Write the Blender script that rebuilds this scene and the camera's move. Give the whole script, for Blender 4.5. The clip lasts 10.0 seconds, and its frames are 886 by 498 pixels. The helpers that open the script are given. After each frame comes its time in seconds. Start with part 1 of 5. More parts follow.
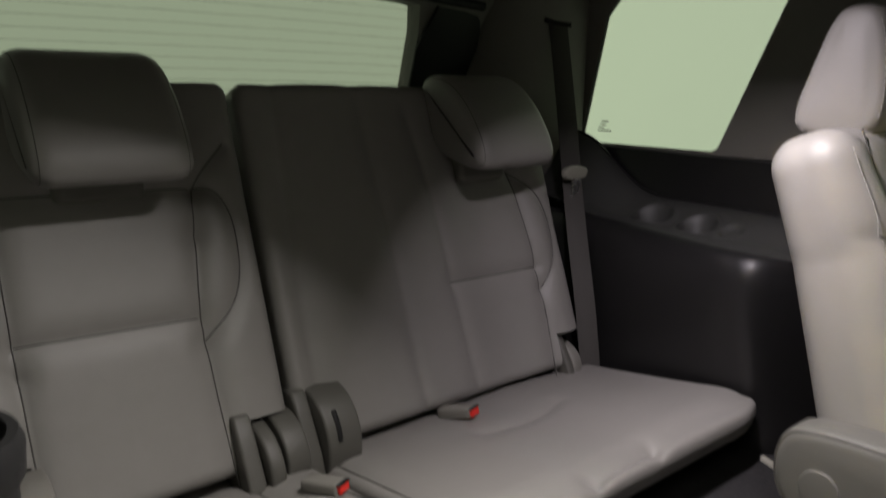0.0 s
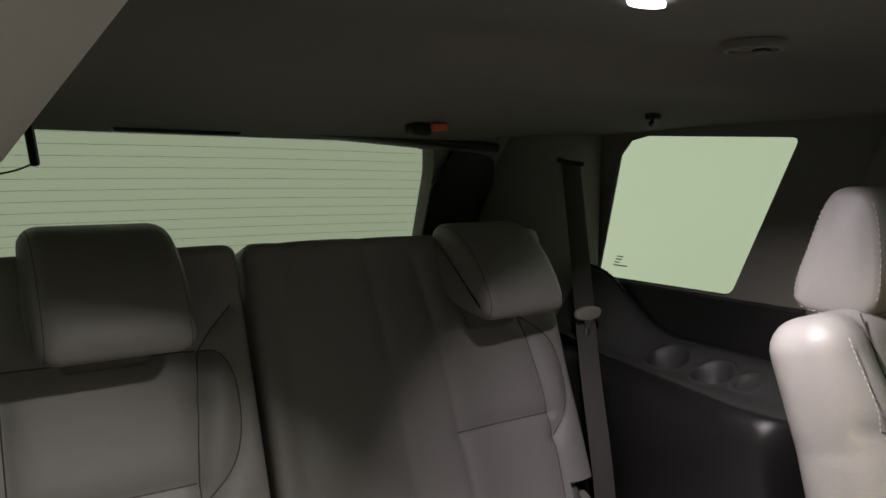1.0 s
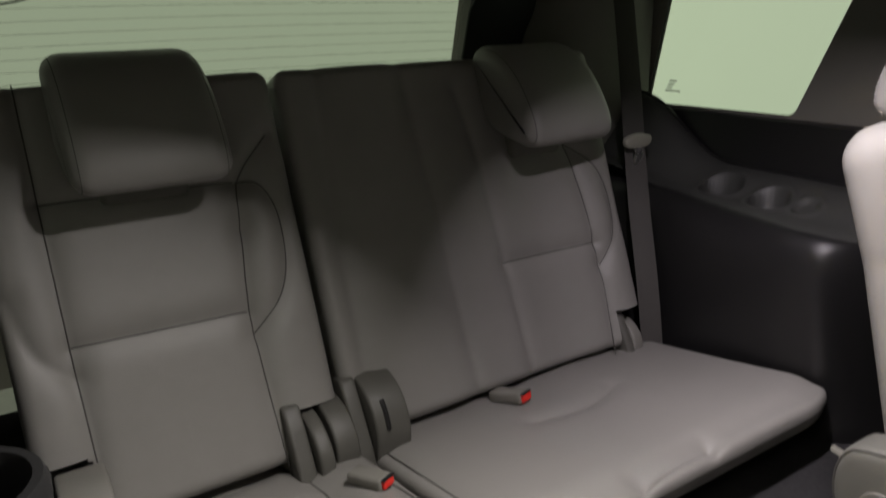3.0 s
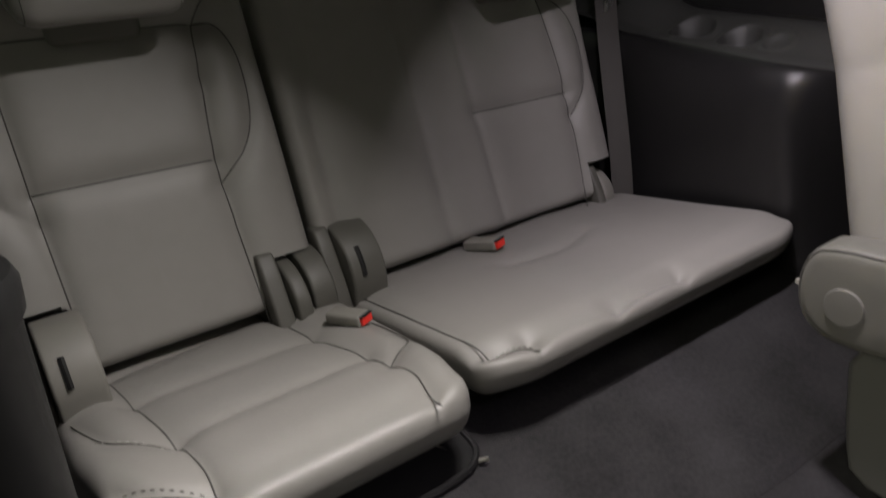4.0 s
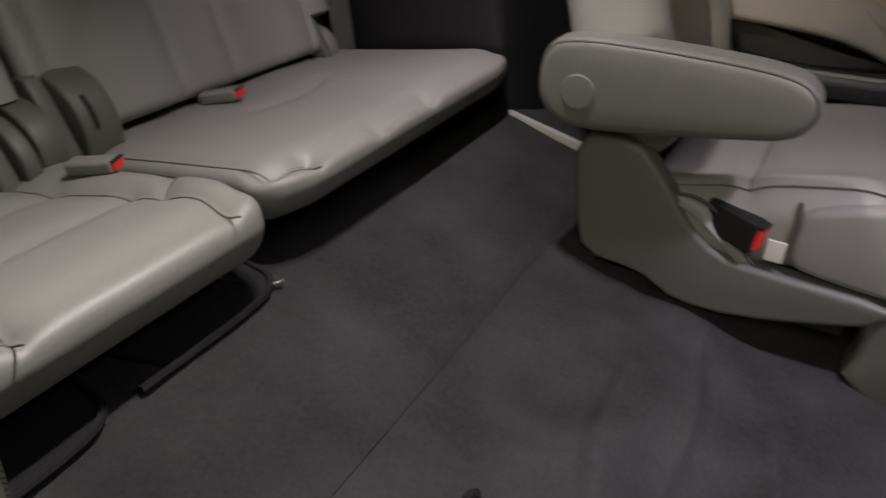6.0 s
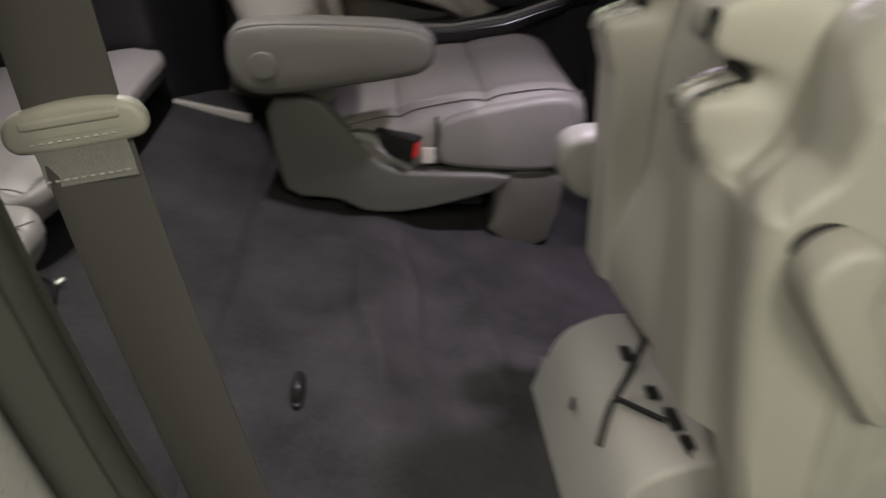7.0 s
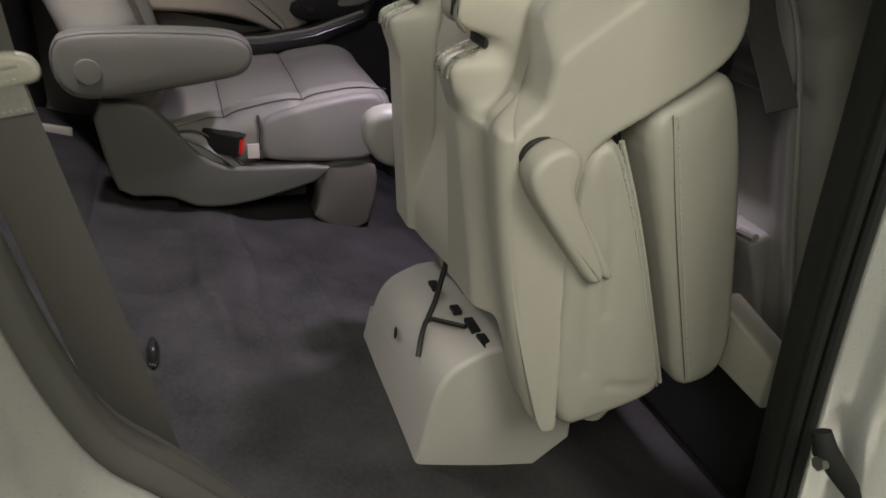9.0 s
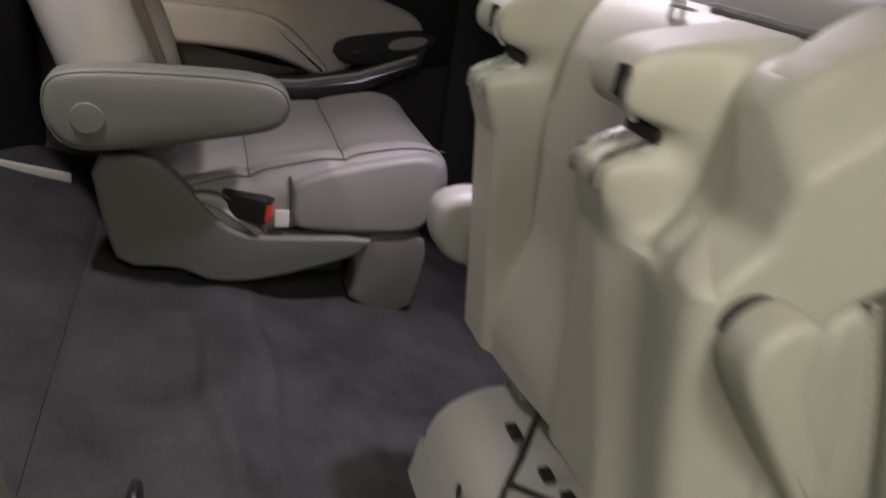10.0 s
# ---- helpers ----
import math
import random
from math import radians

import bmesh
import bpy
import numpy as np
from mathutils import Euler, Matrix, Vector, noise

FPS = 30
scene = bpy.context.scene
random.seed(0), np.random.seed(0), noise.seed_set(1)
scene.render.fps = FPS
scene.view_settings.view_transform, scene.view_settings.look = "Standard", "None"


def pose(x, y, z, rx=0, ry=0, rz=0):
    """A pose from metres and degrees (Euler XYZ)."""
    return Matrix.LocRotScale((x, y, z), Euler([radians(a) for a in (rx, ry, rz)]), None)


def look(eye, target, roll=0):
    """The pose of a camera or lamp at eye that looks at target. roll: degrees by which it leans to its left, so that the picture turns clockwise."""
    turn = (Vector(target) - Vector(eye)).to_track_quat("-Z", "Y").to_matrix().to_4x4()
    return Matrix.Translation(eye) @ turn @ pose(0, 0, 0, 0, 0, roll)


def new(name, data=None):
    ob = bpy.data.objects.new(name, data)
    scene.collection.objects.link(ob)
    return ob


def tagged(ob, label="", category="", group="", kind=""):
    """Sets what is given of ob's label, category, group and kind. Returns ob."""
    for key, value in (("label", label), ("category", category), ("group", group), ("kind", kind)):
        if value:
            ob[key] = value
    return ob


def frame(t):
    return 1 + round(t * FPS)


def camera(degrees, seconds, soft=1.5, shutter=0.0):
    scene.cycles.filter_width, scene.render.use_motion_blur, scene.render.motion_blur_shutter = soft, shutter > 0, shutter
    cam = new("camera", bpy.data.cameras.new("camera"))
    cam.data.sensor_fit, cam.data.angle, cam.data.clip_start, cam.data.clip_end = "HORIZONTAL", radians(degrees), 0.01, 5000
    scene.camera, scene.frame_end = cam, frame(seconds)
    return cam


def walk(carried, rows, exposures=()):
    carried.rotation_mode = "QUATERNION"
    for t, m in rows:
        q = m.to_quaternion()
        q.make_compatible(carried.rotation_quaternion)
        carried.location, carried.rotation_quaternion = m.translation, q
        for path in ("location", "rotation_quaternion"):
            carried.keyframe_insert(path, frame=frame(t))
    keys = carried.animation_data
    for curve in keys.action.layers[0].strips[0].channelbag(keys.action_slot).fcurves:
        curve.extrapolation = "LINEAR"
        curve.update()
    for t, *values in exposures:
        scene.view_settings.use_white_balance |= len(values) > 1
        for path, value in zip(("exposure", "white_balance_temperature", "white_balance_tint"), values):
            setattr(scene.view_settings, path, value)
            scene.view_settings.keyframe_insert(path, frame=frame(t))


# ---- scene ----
cam = camera(63.0, 10.0, 1.5, 0.5)
PATH = [
    (0, (-0.66, -0.1, 0.804), (0.567, 1.415, 0.359), 0.9),
    (0.5, (-0.617, -0.114, 0.882), (0.55, 1.483, 0.586), 0.4),
    (1, (-0.6, -0.129, 0.933), (0.559, 1.487, 0.719), 0.5),
    (1.5, (-0.592, -0.13, 0.938), (0.544, 1.501, 0.725), 0.3),
    (2, (-0.583, -0.119, 0.946), (0.506, 1.528, 0.627), -0.2),
    (2.2, (-0.58, -0.117, 0.942), (0.491, 1.531, 0.572), -0.3),
    (3.3, (-0.584, -0.086, 0.849), (0.427, 1.492, 0.148), -2.1),
    (3.5, (-0.586, -0.09, 0.828), (0.423, 1.465, 0.077), -2.4),
    (4, (-0.601, -0.108, 0.78), (0.424, 1.378, -0.079), -2.9),
    (4.5, (-0.628, -0.118, 0.73), (0.45, 1.267, -0.229), -2.5),
    (4.8, (-0.645, -0.132, 0.702), (0.468, 1.19, -0.305), -2.2),
    (5.2, (-0.678, -0.136, 0.658), (0.512, 1.1, -0.37), -1.6),
    (6.3, (-0.784, -0.032, 0.653), (0.815, 0.514, -0.417), 2.6),
    (6.5, (-0.831, -0.008, 0.66), (0.804, 0.349, -0.435), 1.9),
    (6.7, (-0.917, 0.029, 0.667), (0.774, 0.118, -0.397), 3.5),
    (6.9, (-1.005, 0.018, 0.706), (0.689, -0.062, -0.354), 2.2),
    (7, (-1.058, 0.04, 0.719), (0.645, -0.16, -0.311), 3.7),
    (7.2, (-1.152, 0.043, 0.752), (0.553, -0.31, -0.233), 4.4),
    (7.5, (-1.268, 0.087, 0.824), (0.446, -0.442, -0.059), 5.3),
    (7.7, (-1.3, 0.098, 0.843), (0.419, -0.477, -0.003), 5.5),
    (8, (-1.318, 0.106, 0.831), (0.396, -0.523, 0.016), 5.5),
    (8.5, (-1.317, 0.098, 0.802), (0.363, -0.555, -0.062), 5.1),
    (9, (-1.282, 0.067, 0.725), (0.363, -0.582, -0.208), 5.6),
    (9.5, (-1.188, 0.053, 0.707), (0.452, -0.614, -0.224), 7.0),
    (10, (-0.962, 0.06, 0.685), (0.737, -0.565, -0.164), 8.5),
]
walk(cam, [(t, look(eye, target, roll)) for t, eye, target, roll in PATH])
# ---------------------------------------------------------------- world and light
world = bpy.data.worlds.new("workshop_surround")
scene.world = world
world.use_nodes = True
bg = world.node_tree.nodes["Background"]
bg.inputs["Color"].default_value = (0.75, 0.80, 0.68, 1)
bg.inputs["Strength"].default_value = 0.01


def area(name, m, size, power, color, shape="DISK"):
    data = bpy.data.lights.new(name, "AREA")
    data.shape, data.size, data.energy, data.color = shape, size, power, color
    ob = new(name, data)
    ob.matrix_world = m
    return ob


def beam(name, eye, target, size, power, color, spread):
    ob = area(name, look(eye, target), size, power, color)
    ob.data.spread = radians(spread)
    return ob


LED = (0.96, 0.87, 0.95)
FRONT_TINT = (0.94, 0.82, 1.0)
WARM_LED = (1.0, 0.94, 0.92)
beam("reading_light_left", (0.02, 0.385, 1.096), (0.60, 0.60, 0.12), 0.03, 1.8, LED, 82)
beam("dome_light", (0.0, 0.37, 1.096), (-0.02, 0.02, 0.0), 0.06, 2.2, WARM_LED, 114)
beam("reading_light_right", (-0.135, 0.33, 1.096), (-0.58, 0.56, 0.08), 0.03, 2.4, WARM_LED, 90)
# Unseen overhead lamp, added to brighten the tumbled chair's top and the upright cushion.
beam("front_dome_light", (-0.02, -0.44, 1.096), (-0.10, -0.52, 0.0), 0.06, 5.6, FRONT_TINT, 104)
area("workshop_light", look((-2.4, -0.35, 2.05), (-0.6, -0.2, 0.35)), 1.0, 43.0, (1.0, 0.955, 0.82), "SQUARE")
# Second lamp out of view, added to brighten the front seat's back.
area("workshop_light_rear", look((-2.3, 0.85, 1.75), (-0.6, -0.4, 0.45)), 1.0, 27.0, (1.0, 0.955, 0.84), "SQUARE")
# Unseen narrow warm beam, added to tint the left door top and pillar.
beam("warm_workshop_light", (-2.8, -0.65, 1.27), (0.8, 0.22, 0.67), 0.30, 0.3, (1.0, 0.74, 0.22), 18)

# ---------------------------------------------------------------- materials


def material(name, color, rough=0.6, metal=0.0, scale=60.0, vary=0.15, bump=0.1, fine=900.0, big=4.0, stain=0.12, coat=0.0, grain="noise"):
    m = bpy.data.materials.new(name)
    m.use_nodes = True
    nt = m.node_tree
    n, k = nt.nodes, nt.links
    b = n["Principled BSDF"]
    b.inputs["Metallic"].default_value = metal
    b.inputs["Coat Weight"].default_value = coat
    tc = n.new("ShaderNodeTexCoord")
    small = n.new("ShaderNodeTexNoise")
    small.inputs["Scale"].default_value, small.inputs["Detail"].default_value = scale, 4
    large = n.new("ShaderNodeTexNoise")
    large.inputs["Scale"].default_value, large.inputs["Detail"].default_value = big, 3
    if grain == "cells":
        tiny = n.new("ShaderNodeTexVoronoi")
        tiny.feature = "DISTANCE_TO_EDGE"
        out = "Distance"
    elif grain == "weave":
        tiny = n.new("ShaderNodeTexWave")
        tiny.bands_direction = "Y"
        tiny.inputs["Distortion"].default_value = 2.0
        out = "Fac"
    else:
        tiny = n.new("ShaderNodeTexNoise")
        out = "Fac"
    tiny.inputs["Scale"].default_value = fine
    for tex in (small, large, tiny):
        k.new(tc.outputs["Object"], tex.inputs["Vector"])
    mix = n.new("ShaderNodeMath")
    mix.operation = "MULTIPLY_ADD"
    mix.inputs[1].default_value = vary
    k.new(small.outputs["Fac"], mix.inputs[0])
    mix2 = n.new("ShaderNodeMath")
    mix2.operation = "MULTIPLY_ADD"
    mix2.inputs[1].default_value = stain
    mix2.inputs[2].default_value = 1 - (vary + stain) / 2
    k.new(large.outputs["Fac"], mix2.inputs[0])
    k.new(mix2.outputs[0], mix.inputs[2])
    hue = n.new("ShaderNodeHueSaturation")
    hue.inputs["Color"].default_value = (*color, 1)
    k.new(mix.outputs[0], hue.inputs["Value"])
    k.new(hue.outputs["Color"], b.inputs["Base Color"])
    rr = n.new("ShaderNodeMapRange")
    rr.inputs["To Min"].default_value, rr.inputs["To Max"].default_value = rough - 0.08, min(rough + 0.08, 1)
    k.new(small.outputs["Fac"], rr.inputs["Value"])
    k.new(rr.outputs["Result"], b.inputs["Roughness"])
    if bump:
        bp = n.new("ShaderNodeBump")
        bp.inputs["Strength"].default_value, bp.inputs["Distance"].default_value = bump, 0.002
        k.new(tiny.outputs[out], bp.inputs["Height"])
        if grain == "cells":
            soft_fold = n.new("ShaderNodeTexNoise")
            soft_fold.inputs["Scale"].default_value, soft_fold.inputs["Detail"].default_value = 17.0, 3
            soft_fold.inputs["Distortion"].default_value = 0.8
            k.new(tc.outputs["Object"], soft_fold.inputs["Vector"])
            fold = n.new("ShaderNodeBump")
            fold.inputs["Strength"].default_value, fold.inputs["Distance"].default_value = 0.10, 0.010
            k.new(soft_fold.outputs["Fac"], fold.inputs["Height"])
            k.new(fold.outputs["Normal"], bp.inputs["Normal"])
        k.new(bp.outputs["Normal"], b.inputs["Normal"])
    return m


def glass(name, color, clear):
    m = bpy.data.materials.new(name)
    m.use_nodes = True
    n, k = m.node_tree.nodes, m.node_tree.links
    n.remove(n["Principled BSDF"])
    tr, gl, mx = n.new("ShaderNodeBsdfTransparent"), n.new("ShaderNodeBsdfGlossy"), n.new("ShaderNodeMixShader")
    tr.inputs["Color"].default_value = (*color, 1)
    gl.inputs["Roughness"].default_value = 0.03
    fr = n.new("ShaderNodeFresnel")
    fr.inputs["IOR"].default_value = clear
    k.new(fr.outputs[0], mx.inputs[0])
    k.new(tr.outputs[0], mx.inputs[1])
    k.new(gl.outputs[0], mx.inputs[2])
    k.new(mx.outputs[0], n["Material Output"].inputs["Surface"])
    return m


LEATHER = material("grey_leather", (0.24, 0.231, 0.214), 0.44, scale=35, vary=0.10, bump=0.22, fine=520, grain="cells", stain=0.10)
SHIELD = material("stone_grey_plastic", (0.335, 0.324, 0.276), 0.5, scale=90, vary=0.06, bump=0.15, fine=1200, stain=0.05)
TRIM = material("grey_trim_plastic", (0.19, 0.183, 0.162), 0.55, scale=80, vary=0.08, bump=0.15, fine=1000)
PALE_TRIM = material("pale_trim_plastic", (0.62, 0.585, 0.53), 0.55, scale=80, vary=0.05, bump=0.1, fine=1000, stain=0.05)
BLACK = material("black_plastic", (0.018, 0.018, 0.018), 0.45, scale=80, vary=0.2, bump=0.2, fine=1100)
DARK_TRIM = material("charcoal_trim_plastic", (0.013, 0.0127, 0.013), 0.36, scale=60, vary=0.15, bump=0.25, fine=800)
CARPET = material("charcoal_carpet", (0.037, 0.0358, 0.0368), 1.0, scale=140, vary=0.7, bump=1.0, fine=600, big=7.0, stain=1.6)
CARPET_BACK = material("black_seatback_felt", (0.02, 0.02, 0.02), 1.0, scale=200, vary=0.4, bump=0.9, fine=700)
FELT = material("grey_headliner_felt", (0.24, 0.23, 0.205), 0.95, scale=220, vary=0.14, bump=0.3, fine=1400)
WEB = material("grey_webbing", (0.060, 0.056, 0.051), 0.7, scale=120, vary=0.2, bump=0.25, fine=520, grain="weave")
RED = material("red_button_plastic", (0.75, 0.03, 0.02), 0.4, vary=0.05, bump=0.0)
ORANGE = material("orange_tag_plastic", (0.75, 0.16, 0.05), 0.5, vary=0.05, bump=0.0)
CHROME = material("bright_metal", (0.75, 0.74, 0.72), 0.28, 1.0, vary=0.05, bump=0.0)
STEEL = material("dull_steel", (0.45, 0.44, 0.40), 0.35, 1.0, vary=0.1, bump=0.1)
SILVER = material("silver_car_paint", (0.66, 0.66, 0.63), 0.30, 0.6, scale=900, vary=0.08, bump=0.0, coat=0.6)
GLOSS_BLACK = material("glossy_black_plastic", (0.015, 0.015, 0.015), 0.22, scale=80, vary=0.1, bump=0.05)
RUBBER = material("black_rubber_seal", (0.011, 0.0115, 0.011), 0.7, vary=0.2, bump=0.3)
SEAM = material("dark_seam_thread", (0.07, 0.067, 0.061), 0.8, vary=0.1, bump=0.0)
THREAD = material("pale_stitch_thread", (0.42, 0.41, 0.38), 0.7, vary=0.1, bump=0.0)
CLOUD = material("concrete", (0.30, 0.30, 0.28), 0.8, scale=20, vary=0.2, bump=0.3, fine=200)
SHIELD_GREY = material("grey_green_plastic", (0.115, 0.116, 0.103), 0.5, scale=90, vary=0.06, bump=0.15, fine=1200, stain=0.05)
SHIELD_GREY2 = material("light_grey_plastic", (0.34, 0.33, 0.30), 0.5, scale=90, vary=0.06, bump=0.15, fine=1200, stain=0.05)
# Lighter copy of the seat leather; warm light from the doorway is in its colour.
LIT_LEATHER = material("stone_grey_vinyl", (0.31, 0.30, 0.258), 0.48, scale=35, vary=0.08, bump=0.2, fine=520, grain="cells", stain=0.08)
FUZZ = material("grey_felt", (0.15, 0.145, 0.15), 1.0, scale=160, vary=0.6, bump=1.0, fine=420)
HINGE = material("grey_hinge_plastic", (0.095, 0.092, 0.080), 0.5, scale=80, vary=0.08, bump=0.15, fine=1000)
DOOR_TRIM = material("charcoal_door_trim", (0.062, 0.060, 0.053), 0.55, scale=90, vary=0.1, bump=0.2, fine=1000)
GRIP = material("beige_grip_plastic", (0.33, 0.32, 0.27), 0.5, scale=80, vary=0.08, bump=0.1, fine=1000)
TRIM_DARK = material("dark_grey_plastic", (0.115, 0.111, 0.094), 0.6, scale=90, vary=0.1, bump=0.2, fine=1000)
LEATHER_ARM = material("grey_vinyl", (0.135, 0.132, 0.118), 0.45, scale=35, vary=0.08, bump=0.2, fine=520, grain="cells")
WEB_FOLD = material("pale_webbing_fold", (0.26, 0.255, 0.23), 0.6, scale=900, vary=0.9, bump=0.5, fine=900, grain="weave")
WEB_DARK = material("dark_webbing", (0.05, 0.048, 0.045), 0.75, scale=120, vary=0.15, bump=0.8, fine=160, grain="weave")
for felt in (CARPET, CARPET_BACK, FELT, FUZZ):
    felt.node_tree.nodes["Principled BSDF"].inputs["Specular IOR Level"].default_value = 0.1
for dull in (BLACK, RUBBER):
    dull.node_tree.nodes["Principled BSDF"].inputs["Specular IOR Level"].default_value = 0.25
GLASS = glass("clear_glass", (0.92, 0.96, 0.90), 1.25)
DARK_GLASS = glass("dark_glass", (0.22, 0.23, 0.21), 1.3)
DIM_GLASS = glass("privacy_glass", (0.10, 0.11, 0.10), 1.3)
TINT = glass("tinted_glass", (0.60, 0.62, 0.58), 1.25)
LENS = bpy.data.materials.new("lit_lamp_lens")
LENS.use_nodes = True
LENS.node_tree.nodes["Principled BSDF"].inputs["Emission Color"].default_value = (1, 0.94, 0.96, 1)
LENS.node_tree.nodes["Principled BSDF"].inputs["Emission Strength"].default_value = 6.0

# ---------------------------------------------------------------- mesh helpers
BASE = {}


def thing(name, at, label, category, group="", kind=""):
    ob = new(name)
    ob.empty_display_size = 0.05
    ob.location = at
    BASE[ob] = Vector(at)
    return tagged(ob, label, category, group, kind)


def part(name, shape, mat, parent=None, label="", angle=38, normals=True):
    verts, faces = shape
    off = BASE[parent] if parent else Vector((0, 0, 0))
    me = bpy.data.meshes.new(name)
    me.from_pydata([tuple(Vector(v) - off) for v in verts], [], [tuple(f) for f in faces])
    if normals:
        bm = bmesh.new()
        bm.from_mesh(me)
        bmesh.ops.recalc_face_normals(bm, faces=bm.faces)
        bm.to_mesh(me)
        bm.free()
    me.shade_smooth()
    me.set_sharp_from_angle(angle=radians(angle))
    me.materials.append(mat)
    ob = new(name, me)
    BASE[ob] = off.copy()
    if parent:
        ob.parent = parent
    if label:
        tagged(ob, label)
    return ob


def solid(name, shape, mat, label, category="", kind="structure", angle=38):
    return tagged(part(name, shape, mat, None, "", angle), label, category, "", kind)


def join(*shapes):
    verts, faces = [], []
    for v, f in shapes:
        n = len(verts)
        verts += [tuple(p) for p in v]
        faces += [tuple(i + n for i in q) for q in f]
    return verts, faces


def rbox(size, r, step=0.02):
    """A box with rounded edges on a fine grid, about the origin."""
    half = np.array(size) / 2
    r = min(r, *half)
    axes = []
    for h in half:
        flat = max(1, int(round(2 * (h - r) / step)))
        arc = [h - r + r * math.tan(radians(45 * i / 3)) for i in range(1, 4)]
        mid = list(np.linspace(-(h - r), h - r, flat + 1)) if h - r > 1e-5 else [0.0]
        axes.append(np.array([-a for a in arc[::-1]] + mid + arc))
    index, verts, faces = {}, [], []
    for ax in range(3):
        a, b = (ax + 1) % 3, (ax + 2) % 3
        for sign in (-1, 1):
            ids = np.zeros((len(axes[a]), len(axes[b])), int)
            for i, p in enumerate(axes[a]):
                for j, q in enumerate(axes[b]):
                    v = [0, 0, 0]
                    v[ax], v[a], v[b] = sign * half[ax], p, q
                    key = (round(v[0], 5), round(v[1], 5), round(v[2], 5))
                    if key not in index:
                        index[key] = len(verts)
                        verts.append(v)
                    ids[i, j] = index[key]
            for i in range(len(axes[a]) - 1):
                for j in range(len(axes[b]) - 1):
                    quad = [ids[i, j], ids[i + 1, j], ids[i + 1, j + 1], ids[i, j + 1]]
                    faces.append(quad if sign > 0 else quad[::-1])
    v = np.array(verts, float)
    core = np.clip(v, -(half - r), half - r)
    d = v - core
    length = np.linalg.norm(d, axis=1, keepdims=True)
    length[length == 0] = 1
    return core + d / length * r, faces


def box(lo, hi, r=0.004, step=0.2):
    lo, hi = np.array(lo, float), np.array(hi, float)
    v, f = rbox(hi - lo, r, step)
    return v + (lo + hi) / 2, f


def chaikin(pts, times=2, closed=True):
    pts = [np.array(p, float) for p in pts]
    for _ in range(times):
        out = [] if closed else [pts[0]]
        for i in range(len(pts) if closed else len(pts) - 1):
            a, b = pts[i], pts[(i + 1) % len(pts)]
            out += [a * 0.75 + b * 0.25, a * 0.25 + b * 0.75]
        pts = out if closed else out + [pts[-1]]
    return pts


def inset(loop, d):
    n, out = len(loop), []
    area2 = sum(loop[i][0] * loop[(i + 1) % n][1] - loop[(i + 1) % n][0] * loop[i][1] for i in range(n))
    s = 1 if area2 > 0 else -1
    for i in range(n):
        a, b, c = loop[i - 1], loop[i], loop[(i + 1) % n]
        t1, t2 = (b - a) / (np.linalg.norm(b - a) + 1e-9), (c - b) / (np.linalg.norm(c - b) + 1e-9)
        m = s * np.array((-(t1 + t2)[1], (t1 + t2)[0]))
        m /= np.linalg.norm(m) + 1e-9
        out.append(b + m * d)
    return out


def extr(profile, a, b, r=0.006, axis="x", smooth=2, n=3, bulge=0.0):
    """A profile drawn out from a to b along an axis, its rims rounded; bulge swells the two ends."""
    loop = chaikin(profile, smooth) if smooth else [np.array(p, float) for p in profile]
    lo, hi = min(a, b), max(a, b)
    rings = []
    for i in range(n + 1):
        w = radians(90 * i / n)
        rings.append((r * (1 - math.sin(w)), lo + r * (1 - math.cos(w))))
    rings = rings + [(d, lo + hi - e) for d, e in rings[::-1]]
    if bulge:
        step = [(-0.12, 0.35), (-0.32, 0.75), (-0.6, 1.0)]
        rings = [(d, lo - bulge * k) for d, k in step[::-1]] + rings + [(d, hi + bulge * k) for d, k in step]
    last = inset(loop, r)
    mid = sum(last) / len(last)
    verts, faces, m = [], [], len(loop)
    for d, e in rings:
        for p in (inset(loop, d) if d >= 0 else [q + (mid - q) * -d for q in last]):
            verts.append({"x": (e, p[0], p[1]), "y": (p[0], e, p[1]), "z": (p[0], p[1], e)}[axis])
    for i in range(len(rings) - 1):
        for j in range(m):
            faces.append((i * m + j, i * m + (j + 1) % m, (i + 1) * m + (j + 1) % m, (i + 1) * m + j))
    faces.append(tuple(range(m))[::-1])
    faces.append(tuple(range((len(rings) - 1) * m, len(rings) * m)))
    return verts, faces


def tube(pts, r, n=8, closed=False, smooth=0):
    pts = [np.array(p, float) for p in (chaikin(pts, smooth, closed) if smooth else pts)]
    verts, faces, m = [], [], len(pts)
    side = None
    for i, p in enumerate(pts):
        a = pts[i - 1] if (i or closed) else p
        b = pts[(i + 1) % m] if (i < m - 1 or closed) else p
        t = (b - a) / (np.linalg.norm(b - a) + 1e-9)
        if side is None:
            side = np.cross(t, (0, 0, 1.0)) if abs(t[2]) < 0.9 else np.cross(t, (1.0, 0, 0))
        side = side - t * (side @ t)
        side /= np.linalg.norm(side) + 1e-9
        up = np.cross(side, t)
        rad = r[i] if isinstance(r, (list, tuple)) else r
        for j in range(n):
            w = 2 * math.pi * j / n
            verts.append(p + rad * (math.cos(w) * side + math.sin(w) * up))
    for i in range(m if closed else m - 1):
        for j in range(n):
            q = (i + 1) % m
            faces.append((i * n + j, i * n + (j + 1) % n, q * n + (j + 1) % n, q * n + j))
    if not closed:
        faces.append(tuple(range(n))[::-1])
        faces.append(tuple(range((m - 1) * n, m * n)))
    return verts, faces


